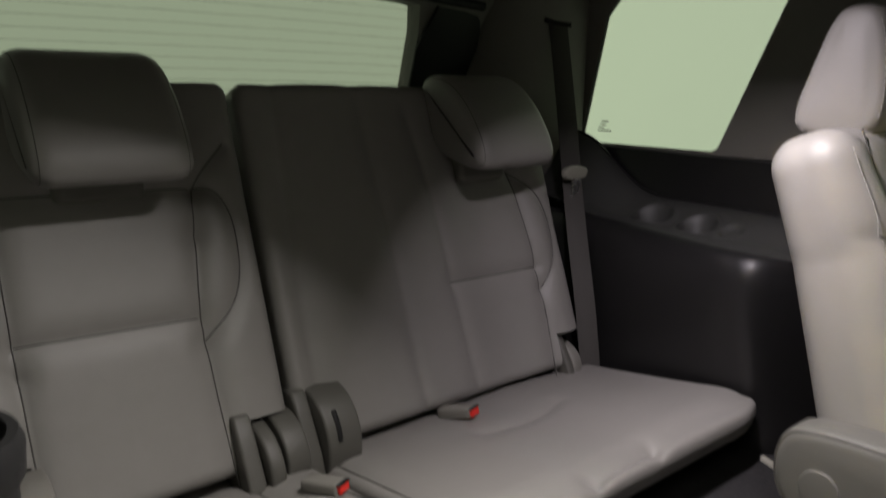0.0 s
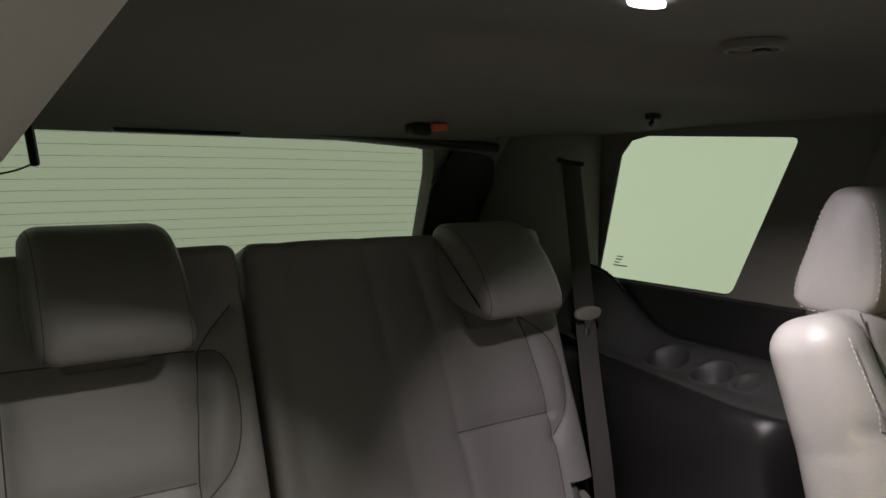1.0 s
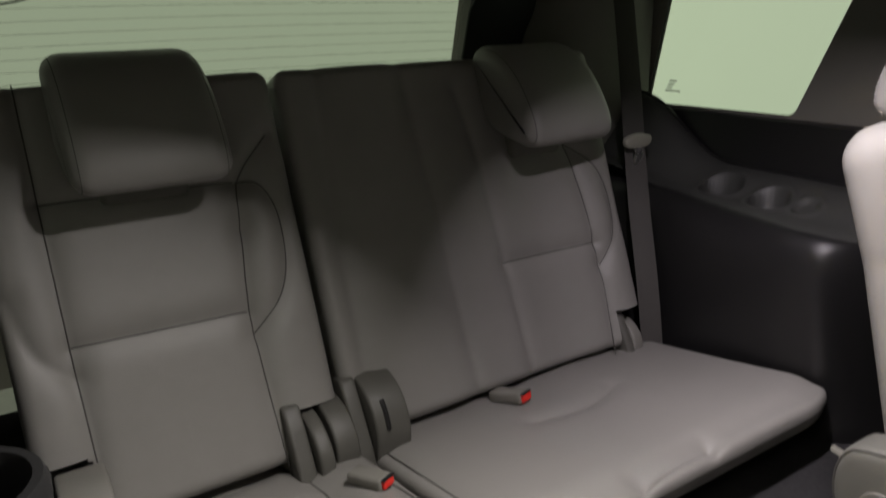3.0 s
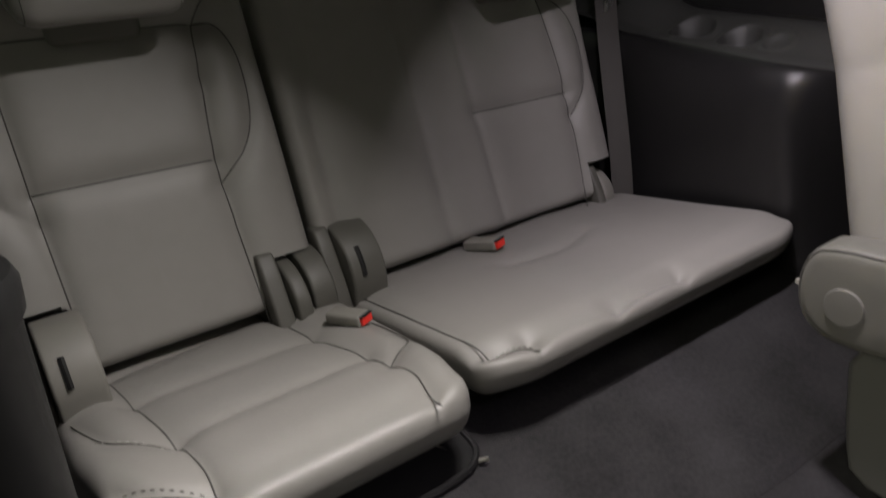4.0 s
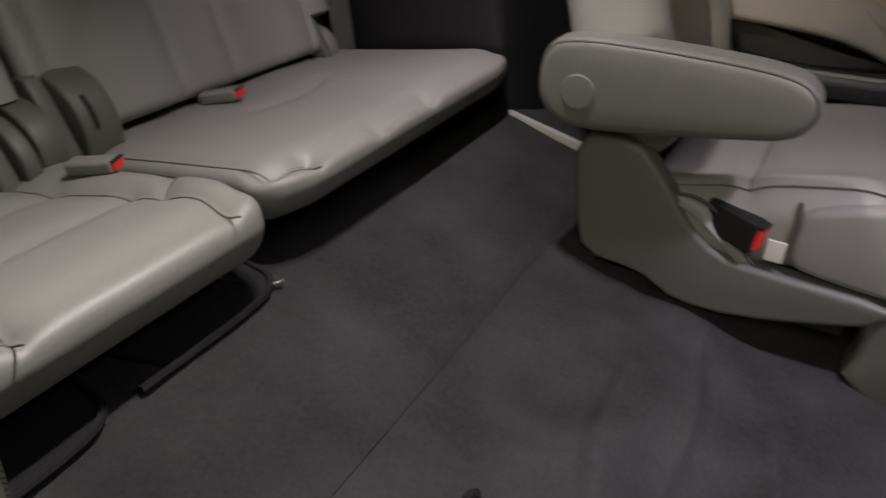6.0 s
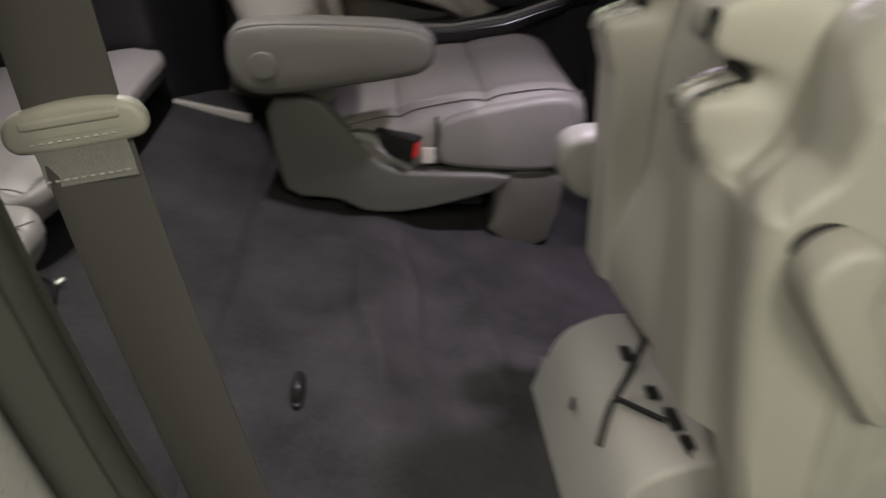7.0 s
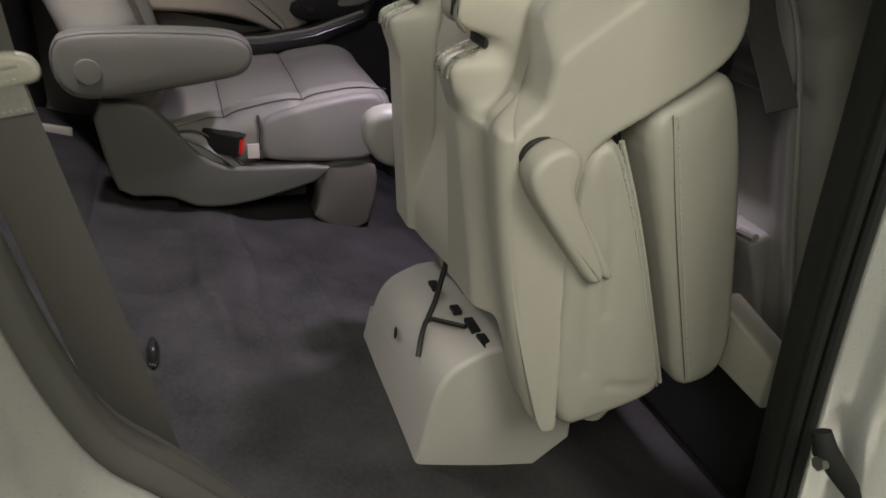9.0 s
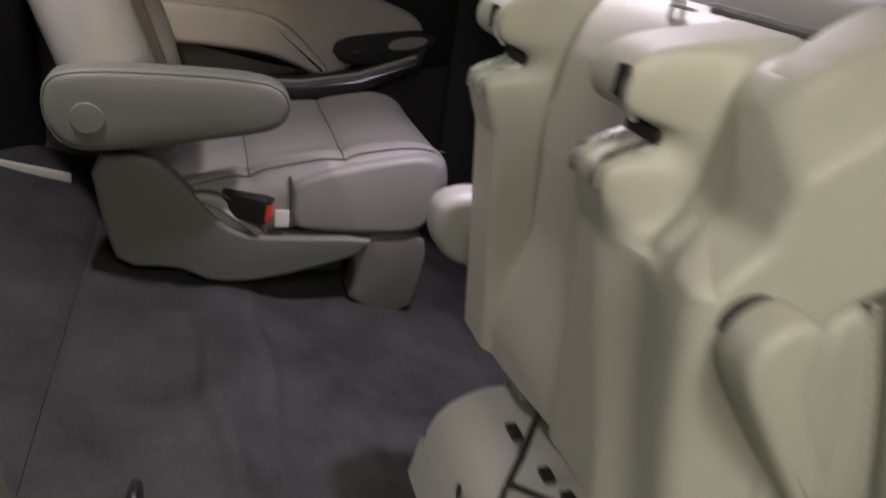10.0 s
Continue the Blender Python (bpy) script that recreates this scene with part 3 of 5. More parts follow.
    part("map_pocket_rim", tube([(DX - 0.024, y, z) for y, z in ((0.13, 0.322), (0.12, 0.285), (0.02, 0.268), (-0.12, 0.280), (-0.165, 0.292))], 0.004, 6, False, 2), GLOSS_BLACK, d, "dark rim of the door pocket")
    part("door_handle", tube([(DX - 0.008, -0.300, 0.560), (DX - 0.014, -0.306, 0.536), (DX - 0.018, -0.345, 0.538), (DX - 0.016, -0.385, 0.532), (DX - 0.010, -0.405, 0.530)], [0.006, 0.007, 0.006, 0.005, 0.003], 8), CHROME, hb, "chrome door handle")
    part("window_frame", join(tube([(DX + 0.03, 0.235, 0.66), (DX - 0.02, 0.19, 1.02), (DX - 0.02, -0.46, 1.04), (DX + 0.03, -0.50, 0.66)], 0.018, 8)), BLACK, d)
    part("pane", ([(DX + 0.035, 0.24, 0.655), (DX - 0.012, 0.19, 1.03), (DX - 0.012, -0.47, 1.05), (DX + 0.035, -0.51, 0.655)], [(0, 1, 2, 3)]), GLASS, d, normals=False).visible_shadow = False


PALE_GREIGE = material("greige_leather", (0.42, 0.385, 0.335), 0.5, scale=40, vary=0.08, bump=0.2, fine=520, grain="cells", stain=0.06)
left_door()
solid("pillar_left", extr([(-0.53, -0.2), (-0.64, -0.2), (-0.64, 1.06), (-0.52, 1.06)], 0.77, 0.86, 0.012, "x", 0), BLACK, "black centre pillar between the left doors", "pillar")
solid("pillar_left_rear", extr([(0.235, 0.05), (0.42, 0.05), (0.45, 0.5), (0.60, 0.66), (0.46, 1.06), (0.205, 1.06), (0.235, 0.66)], 0.80, 0.86, 0.012, "x", 0), TRIM, "grey pillar trim behind the left rear door", "pillar")
fd = thing("door_left_front", (0.80, -1.1, 0.0), "closed front door with a black inner panel and sill", "door", kind="structure")
part("panel", extr([(-0.64, -0.2), (-1.85, -0.2), (-1.85, 0.60), (-1.2, 0.632), (-0.64, 0.625)], 0.80, 0.86, 0.012, "x", 0), BLACK, fd)
part("sill", tube([(0.80, -0.66, 0.52), (0.79, -1.1, 0.525), (0.80, -1.8, 0.50)], 0.012, 8), DARK_TRIM, fd)
part("lock_knob", tube([(0.785, -1.26, 0.56), (0.775, -1.285, 0.552), (0.785, -1.31, 0.56)], [0.012, 0.016, 0.01], 10), BLACK, fd)
part("pane", ([(0.835, -0.64, 0.62), (0.80, -0.64, 1.04), (0.80, -1.5, 1.04), (0.835, -1.83, 0.60)], [(0, 1, 2, 3)]), GLASS, fd, normals=False).visible_shadow = False

# right side: door opening with jamb, seal and outer skin
OPEN = [(0.175, 1.10), (0.205, 0.93), (0.230, 0.78), (0.232, 0.62), (0.212, 0.50), (0.193, 0.405), (0.177, 0.345), (0.150, 0.275), (0.103, 0.228), (0.046, 0.155), (-0.03, 0.05), (-0.06, -0.08), (-0.12, -0.16), (-0.25, -0.175), (-0.50, -0.17), (-0.572, -0.12), (-0.568, 0.05), (-0.535, 0.25), (-0.513, 0.42), (-0.498, 0.58), (-0.476, 0.75), (-0.44, 0.95), (-0.40, 1.10)]
ring_c = chaikin(OPEN, 2, False)


def band(stations, which=None):
    """A strip that follows the door opening; stations: (distance outwards from its edge, x); which: its rear or front stretch alone."""
    n, rows = len(ring_c), []
    for i, p in enumerate(ring_c):
        a, b = ring_c[max(i - 1, 0)], ring_c[min(i + 1, n - 1)]
        t = (b - a) / np.linalg.norm(b - a)
        nrm = np.array((-t[1], t[0]))
        if nrm @ (np.array((-0.16, 0.4)) - p) > 0:
            nrm = -nrm
        rear = ease((p[0] + 0.15) / 0.2)
        if (which == "rear" and p[0] < -0.19) or (which == "front" and p[0] > -0.15):
            continue
        rows.append([(x + 0.072 * rear * min(max((x + 0.95) / 0.09, 0.0), 1.0), *(p + nrm * (d - 0.013 * min(max((-0.79 - x) / 0.06, 0.0), 1.0)))) for d, x in stations])
    m = len(stations)
    verts = [q for r in rows for q in r]
    faces = [(i * m + j, (i + 1) * m + j, (i + 1) * m + j + 1, i * m + j + 1) for i in range(len(rows) - 1) for j in range(m - 1)]
    return verts, faces


def offset_path(d, x):
    v, _ = band([(d, x), (d + 0.001, x)], "front")
    return v[::2]


solid("door_opening_trim", band([(0.05, -0.785), (0.02, -0.788), (0.008, -0.793), (0.001, -0.800), (0.005, -0.806), (0.001, -0.811), (-0.003, -0.822), (0.0, -0.834), (0.006, -0.839), (0.003, -0.845), (0.010, -0.852), (0.030, -0.856)], "rear"), DOOR_TRIM, "dark grey ridged trim round the rear of the door opening", "trim", angle=50)
solid("sill_trim", band([(0.05, -0.785), (0.02, -0.788), (0.006, -0.796), (0.0, -0.806), (-0.002, -0.826), (0.002, -0.842), (0.010, -0.848), (0.030, -0.850)], "front"), RUBBER, "black rubber trim along the sill and the front of the door opening", "trim", angle=50)
solid("door_seal", tube(offset_path(0.004, -0.852), 0.0075, 8), RUBBER, "black rubber seal along the front of the open door frame", "seal")
solid("door_seal_outer", tube(offset_path(0.010, -0.864), 0.006, 8), RUBBER, "second black rubber seal on the jamb", "seal")
solid("car_body", band([(0.024, -0.858), (0.015, -0.866), (0.015, -0.869), (0.017, -0.874), (0.022, -0.884), (0.025, -0.892), (0.026, -0.905), (0.029, -0.925), (0.037, -0.938), (0.055, -0.945), (0.10, -0.952), (0.27, -0.968), (0.6, -0.985)]), SILVER, "silver painted body side round the open door", "car body", angle=50)
st = thing("door_striker", (-0.893, 0.236, 0.488), "bright metal door striker bolted to the jamb", "striker")
part("plate", box((-0.918, 0.226, 0.462), (-0.872, 0.240, 0.518), 0.004), CHROME, st)
part("loop", tube([(-0.905, 0.232, 0.500), (-0.902, 0.212, 0.499), (-0.900, 0.203, 0.494), (-0.899, 0.201, 0.484), (-0.899, 0.203, 0.474), (-0.900, 0.212, 0.470), (-0.902, 0.232, 0.470)], 0.0045, 8, False, 1), CHROME, st)
for z in (0.472, 0.508):
    part("bolt", tube([(-0.885, 0.230, z), (-0.886, 0.222, z)], [0.009, 0.007], 6), STEEL, st)
solid("pillar_right", extr([(-0.64, -0.15), (-0.72, -0.15), (-0.70, 1.08), (-0.50, 1.08), (-0.56, 0.6), (-0.61, 0.3)], -0.85, -0.815, 0.012, "x", 0), TRIM_DARK, "dark grey lower centre pillar trim between the right doors", "pillar")
bp = thing("pillar_cover", (-0.79, -0.45, 0.7), "pale upper centre pillar cover with a belt slot", "pillar trim", kind="structure")
part("cover", extr([(-0.365, 1.08), (-0.393, 0.80), (-0.418, 0.735), (-0.437, 0.715), (-0.468, 0.702), (-0.50, 0.678), (-0.520, 0.640), (-0.535, 0.640), (-0.515, 0.80), (-0.49, 1.08)], -0.81, -0.782, 0.008, "x", 1), PALE_TRIM, bp)
part("belt_slot", extr([(-0.420, 0.95), (-0.434, 0.80), (-0.447, 0.768), (-0.458, 0.760), (-0.476, 0.759), (-0.482, 0.775), (-0.468, 0.95)], -0.813, -0.807, 0.002, "x", 1), BLACK, bp, "dark belt slot")
hg = thing("wiring_boot", (-0.895, -0.535, 0.24), "black rubber wiring boot leading to the front door hinge", "cable boot")
part("boot", tube([(-0.888, -0.520, 0.252), (-0.898, -0.522, 0.235), (-0.912, -0.545, 0.205), (-0.925, -0.585, 0.16), (-0.935, -0.63, 0.11)], [0.010, 0.013, 0.011, 0.009, 0.009], 10, False, 0), RUBBER, hg, "ribbed black boot")
part("bolt", tube([(-0.904, -0.518, 0.225), (-0.904, -0.510, 0.225)], 0.008, 6), STEEL, hg)
solid("door_sill", box((-0.86, -0.56, -0.17), (-0.77, 0.05, -0.10), 0.01, 0.1), DARK_TRIM, "dark plastic door sill plate", "sill")
solid("pillar_right_rear", extr([(0.245, 0.36), (0.42, 0.10), (0.45, 0.5), (0.60, 0.66), (0.46, 1.07), (0.22, 1.07), (0.262, 0.66)], -0.845, -0.740, 0.012, "x", 0), TRIM_DARK, "dark grey pillar trim behind the open door", "pillar")
# Backdrop walls added outside; all but the right one glow to brighten the windows.
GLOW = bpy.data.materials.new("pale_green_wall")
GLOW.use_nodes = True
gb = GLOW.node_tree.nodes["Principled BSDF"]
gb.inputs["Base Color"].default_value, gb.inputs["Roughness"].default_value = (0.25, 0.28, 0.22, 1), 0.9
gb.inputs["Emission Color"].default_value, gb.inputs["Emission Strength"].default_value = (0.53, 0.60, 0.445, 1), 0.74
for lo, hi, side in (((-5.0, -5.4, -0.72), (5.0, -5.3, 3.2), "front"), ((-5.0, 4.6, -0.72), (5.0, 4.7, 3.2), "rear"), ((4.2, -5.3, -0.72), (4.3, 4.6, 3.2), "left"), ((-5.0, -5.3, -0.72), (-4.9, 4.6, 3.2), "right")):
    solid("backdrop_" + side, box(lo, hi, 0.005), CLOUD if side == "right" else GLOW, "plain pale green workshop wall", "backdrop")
solid("ground", sheet(lambda x, y: (x, y, -0.72), [-60, 60], [-60, 60], 0.05), CLOUD, "plain concrete workshop floor", "ground")

# ---------------------------------------------------------------- fittings on the ceiling
LX, LY = 0.003, 0.364
dl = thing("dome_lamp", (LX, LY, 1.10), "small lit dome lamp set in the headliner", "lamp")
part("bezel", extr([(LX - 0.15, LY + 0.03), (LX - 0.06, LY + 0.075), (LX + 0.05, LY + 0.055), (LX + 0.085, LY - 0.01), (LX + 0.02, LY - 0.06), (LX - 0.12, LY - 0.05)], 1.106, 1.118, 0.005, "z", 2), FELT, dl, "grey bezel")
part("lens", extr([(LX - 0.026, LY + 0.006), (LX + 0.0, LY + 0.016), (LX + 0.024, LY + 0.006), (LX + 0.026, LY - 0.008), (LX + 0.0, LY - 0.014), (LX - 0.022, LY - 0.006)], 1.101, 1.110, 0.002, "z", 2), LENS, dl, "lit white lens")
rv = thing("ceiling_vent", (0.345, 0.455, 1.10), "round grey ceiling air vent with two slots", "vent")


def cap(c, r, h, n=28):
    """A low round button, its face towards minus z."""
    v, f = [], []
    for rad, dz in ((1.0, 0.0), (1.0, -h * 0.6), (0.95, -h), (0.6, -h * 1.15), (0.02, -h * 1.2)):
        v += [(c[0] + r * rad * math.cos(2 * math.pi * j / n), c[1] + r * rad * math.sin(2 * math.pi * j / n), c[2] + dz) for j in range(n)]
    for i in range(4):
        f += [(i * n + j, i * n + (j + 1) % n, i * n + n + (j + 1) % n, i * n + n + j) for j in range(n)]
    return v, f


def disc(c, r, h, sx=1.0, n=28, dome=0.0):
    v, f = [], []
    for rad, dz in ((1.0, 0.0), (1.0, -h * 0.7), (0.94, -h), (0.80, -h), (0.76, -h * 0.6), (0.02, -h * 0.6 - dome)):
        v += [(c[0] + sx * r * rad * math.cos(2 * math.pi * j / n), c[1] + r * rad * math.sin(2 * math.pi * j / n), c[2] + dz) for j in range(n)]
    for i in range(5):
        f += [(i * n + j, i * n + (j + 1) % n, i * n + n + (j + 1) % n, i * n + n + j) for j in range(n)]
    return v, f


part("ring", disc((0.345, 0.455, 1.114), 0.042, 0.012), TRIM, rv)
for dx in (-0.020, 0.020):
    part("slot", box((0.345 + dx - 0.009, 0.455 - 0.010, 1.1035), (0.345 + dx + 0.009, 0.455 + 0.010, 1.1065), 0.003), BLACK, rv, "dark slot")
hz0 = roof_z(0.66, 0.87)
ch = thing("coat_hook", (0.66, 0.87, hz0), "small black coat hook on the headliner edge", "hook")
part("plate", box((0.648, 0.858, hz0 - 0.012), (0.672, 0.886, hz0 + 0.012), 0.005), BLACK, ch)
part("hook", tube([(0.655, 0.868, hz0 - 0.010), (0.648, 0.864, hz0 - 0.022), (0.640, 0.860, hz0 - 0.026), (0.634, 0.857, hz0 - 0.020)], 0.004, 8, False, 1), BLACK, ch)
lt = thing("latch_tag", (0.262, 1.12, 1.02), "black roof latch with an orange tag", "latch")
part("latch", box((0.215, 1.11, 1.006), (0.262, 1.15, 1.032), 0.008), BLACK, lt)
part("tag", box((0.255, 1.10, 1.016), (0.292, 1.14, 1.032), 0.004), ORANGE, lt, "orange plastic tag")
# ---------------------------------------------------------------- third row bench
BACK_U, BACK_V = (1, 0, 0), (0, 0.347, 0.938)


def back_origin(x, z, thick):
    n = np.cross(BACK_U, BACK_V)
    return np.array((x, 0.93 + 0.37 * (z - 0.28), z)) - n * thick / 2


def recliner(parent, x, y, z, w, r=0.06, slot=False, mat=None, tall=1.0):
    """A drum-shaped hinge cover: a quarter round over the pivot with a straight foot."""
    arc = [(y - r * math.cos(radians(a)), z + r * tall * math.sin(radians(a))) for a in range(-10, 101, 11)]
    prof = [(y + 0.045, z - 0.10), (y - r * 0.93, z - 0.10)] + arc + [(y + 0.045, z + r * tall * 0.93)]
    ob = part("hinge_cover", extr(prof, x - w / 2, x + w / 2, 0.006, "x", 1, 4), mat or TRIM, parent, "grey plastic hinge cover")
    if slot:
        loop = [(p - 0.0006, q + 0.0004) for p, q in arc[2:6]]
        part("slot", tube([(x - w * 0.16, p, q) for p, q in loop], 0.0046, 6), BLACK, ob, "dark slot")
    return ob


def fin(parent, x, y, z, w):
    """A wedge-shaped cover plate with a straight sloping front edge."""
    prof = [(y + 0.03, z - 0.11), (y - 0.085, z - 0.11), (y - 0.085, z - 0.06), (y - 0.02, z + 0.055), (y - 0.005, z + 0.062), (y + 0.03, z + 0.05)]
    return part("hinge_cover", extr(prof, x - w / 2, x + w / 2, 0.006, "x", 1, 4), HINGE, parent, "wedge-shaped grey hinge cover")


def headrest(parent, x, w, dz):
    prof = [(1.165, 0.842), (1.075, 0.846), (1.005, 0.80), (0.955, 0.735), (0.936, 0.69), (0.946, 0.663), (0.99, 0.658), (1.08, 0.675), (1.14, 0.72)]
    prof = [(p, q + dz) for p, q in prof]
    h = part("headrest", extr(prof, x - w / 2, x + w / 2, 0.030, "x", 3, 5), LEATHER_PALE, parent, "folding padded headrest")
    side = [np.array((p[0], p[1])) for p in chaikin(prof, 3)]
    for e in (x - w / 2 + 0.012, x + w / 2 - 0.012):
        part("seam", tube([(e, p[0], p[1]) for p in inset(side, 0.0066)], 0.0009, 5, True), SEAM, h)
    # Neck coloured dark to stand in for the headrest's shadow.
    part("neck", box((x - w * 0.30, 1.055, 0.62 + dz), (x + w * 0.30, 1.11, 0.70 + dz), 0.014, 0.05), TRIM_DARK, parent, "dark headrest neck")
    return h


LEATHER_PALE = LEATHER


def notches(cuts):
    """Sinks the lower corners of a backrest where the hinge covers stand; cuts: (from u, to u, below v)."""
    def f(v):
        for a, b, top in cuts:
            k = np.clip((v[:, 0] - a) / 0.007, 0, 1) * np.clip((b - v[:, 0]) / 0.007, 0, 1) * np.clip((top - v[:, 1]) / 0.007, 0, 1)
            v[:, 2] = v[:, 2] * (1 - k) - 0.05 * k
        return v
    return f


bench_s = thing("rear_seat", (-0.37, 0.75, 0.1), "narrow grey leather rear seat section with folding headrest", "car seat", "third row seats")
bw = 0.455
xc = -0.3805
vz = lambda z: (z - 0.50) / 0.938
lines_s = [
    [(-0.150, vz(0.805)), (-0.150, vz(0.43)), (-0.142, vz(0.15))],
    [(0.128, vz(0.56)), (0.110, vz(0.43)), (0.125, vz(0.15))],
    [(0.128, vz(0.56)), (0.135, vz(0.64)), (0.20, vz(0.70))],
    [(-0.150, vz(0.443)), (0.110, vz(0.437))],
    [(0.135, vz(0.635)), (0.175, vz(0.63)), (0.198, vz(0.57)), (0.185, vz(0.46)), (0.114, vz(0.40))],
    [(-0.150, vz(0.64)), (0.135, vz(0.635))],
    [(-0.150, vz(0.40)), (-0.20, vz(0.44)), (-0.215, vz(0.52))],
]
pad_s = Pad(back_origin(xc, 0.50, 0.11), BACK_U, BACK_V, (bw, 0.65, 0.11), 0.022, lambda u, v: 0.006 * np.exp(-((np.abs(u + 0.01) - 0.185) / 0.05) ** 2), lines_s, warp=notches([(0.150, 0.5, vz(0.270)), (-0.5, -0.155, vz(0.29))]))
backrest = part("backrest", pad_s.shape(), LEATHER, bench_s, "stitched grey leather backrest")
for ln in lines_s[:6]:
    part("seam", pad_s.thread(ln, 0.0006), SEAM, backrest)
headrest(bench_s, -0.384, 0.218, 0)

bench_w = thing("rear_seat", (0.22, 0.75, 0.1), "wide grey leather rear seat section with folding headrest", "car seat", "third row seats")
bw2 = 0.715
xc2 = 0.217
lines_w = [
    [(-0.285, vz(0.80)), (-0.31, vz(0.45)), (-0.31, vz(0.15))],
    [(-0.115, vz(0.80)), (-0.105, vz(0.60)), (-0.09, vz(0.15))],
    [(0.0, vz(0.74)), (0.02, vz(0.62)), (0.035, vz(0.42)), (0.05, vz(0.15))],
    [(0.25, vz(0.62)), (0.275, vz(0.41)), (0.262, vz(0.15))],
    [(0.035, vz(0.415)), (0.275, vz(0.412))],
    [(0.25, vz(0.62)), (0.325, vz(0.55)), (0.330, vz(0.43)), (0.275, vz(0.365))],
]
pad_w = Pad(back_origin(xc2, 0.50, 0.11), BACK_U, BACK_V, (bw2, 0.65, 0.11), 0.022, lambda u, v: 0.012 * np.exp(-((u - 0.31) / 0.045) ** 2) + 0.006 * np.exp(-((u + 0.20) / 0.07) ** 2) - 0.022 * np.exp(-((u - 0.14) / 0.10) ** 2), lines_w, warp=notches([(-0.6, -0.264, vz(0.272)), (0.283, 0.6, vz(0.262))]))
backrest = part("backrest", pad_w.shape(), LEATHER, bench_w, "stitched grey leather backrest")
for ln in lines_w[3:]:
    part("seam", pad_w.thread(ln, 0.0006), SEAM, backrest)
headrest(bench_w, 0.385, 0.215, -0.022)

CU, CV = (1, 0, 0), (0, 0.983, -0.182)


def cushion_origin(x, y, thick):
    n = np.cross(CU, CV)
    return np.array((x, y, 0.252 - 0.185 * (y - 0.5))) - n * thick / 2


def nose(u, v):
    return -0.012 * np.exp(-((v + 0.25) / 0.03) ** 2)


lines_cs = [
    [(-0.155, 0.26), (-0.149, 0.143), (-0.139, 0.042), (-0.121, -0.101), (-0.113, -0.182), (-0.116, -0.232), (-0.124, -0.285)],
    [(0.115, 0.26), (0.119, 0.133), (0.126, 0.032), (0.149, -0.101), (0.163, -0.19), (0.152, -0.24), (0.142, -0.285)],
    [(-0.145, 0.165), (0.112, 0.195)],
    [(-0.138, 0.045), (0.123, 0.038)],
    [(-0.120, -0.098), (0.146, -0.094)],
    [(-0.215, 0.05), (-0.209, 0.02), (-0.194, -0.039), (-0.179, -0.063), (-0.152, -0.084), (-0.121, -0.101)],
    [(0.205, 0.03), (0.215, -0.006), (0.216, -0.09), (0.208, -0.112), (0.157, -0.142)],
    [(-0.207, -0.185), (-0.187, -0.207), (-0.118, -0.236)],
]
def plan(front, back):
    """Rounds a cushion's front in plan and thins it towards the lip."""
    def f(v):
        half = np.abs(v[:, 0]).max()
        edge = np.clip((np.abs(v[:, 0]) / half - 0.72) / 0.28, 0, 1) ** 2
        ahead = np.clip((-v[:, 1] - 0.05) / 0.2, 0, 1)
        v[:, 1] += (front * edge + 0.012 * np.clip(-v[:, 2] / 0.03, 0, 1)) * ahead
        v[:, 0] -= back * np.sign(v[:, 0]) * edge * ahead
        return v
    return f


pad_cs = Pad(cushion_origin(-0.362, 0.745, 0.086), CU, CV, (0.468, 0.545, 0.086), 0.029, lambda u, v: nose(u, v) + 0.008 * np.exp(-((np.abs(u) - 0.18) / 0.04) ** 2), lines_cs, warp=plan(0.045, 0.02))
cushion = part("cushion", pad_cs.shape(), LEATHER, bench_s, "quilted grey leather cushion")
for ln in lines_cs[:2] + lines_cs[5:]:
    part("seam", pad_cs.thread(ln, 0.0006), SEAM, cushion)
part("stitching", stitches([pad_cs.at(-0.205 + 0.0083 * i, -0.184 - 0.0046 * i, 0.0008) for i in range(11)]), SEAM, cushion)
part("stitching", stitches([pad_cs.at(-0.200 + 0.0078 * i, -0.036 - 0.0072 * i, 0.0008) for i in range(10)], 0.004, 0.0035), THREAD, cushion, "pale topstitching")
lines_cw = [
    [(-0.279, -0.235), (-0.288, -0.27)],
    [(-0.345, -0.236), (-0.279, -0.238)],
    [(-0.120, -0.250), (-0.037, -0.242), (0.028, -0.246)],
    [(-0.120, -0.25), (-0.135, -0.27)],
    [(0.028, -0.246), (0.022, -0.27)],
    [(-0.10, 0.02), (0.02, -0.01), (0.10, 0.03)],
    [(-0.349, 0.20), (-0.349, -0.10), (-0.345, -0.236)],
]
pad_cw = Pad(cushion_origin(0.247, 0.755, 0.074), CU, CV, (0.735, 0.535, 0.074), 0.023, lambda u, v: nose(u, v) + 0.003 * np.sin(u * 14) * np.exp(-((v + 0.05) / 0.2) ** 2), lines_cw, warp=plan(0.03, 0.0))
cushion = part("cushion", pad_cw.shape(), LEATHER, bench_w, "grey leather cushion with soft wrinkles")
for ln in lines_cw[:2] + lines_cw[6:]:
    part("seam", pad_cw.thread(ln, 0.0006), SEAM, cushion)
part("stitching", stitches([pad_cw.at(-0.345 + 0.0094 * i, -0.232 - 0.0003 * i, 0.001) for i in range(8)]), SEAM, cushion)
for p, lo, hi in ((bench_s, -0.55, -0.17), (bench_w, -0.06, 0.57)):
    part("seat_frame", box((lo + 0.04, 0.68, 0.115), (hi - 0.04, 0.93, 0.165), 0.01, 0.1), BLACK, p, "black steel seat frame")
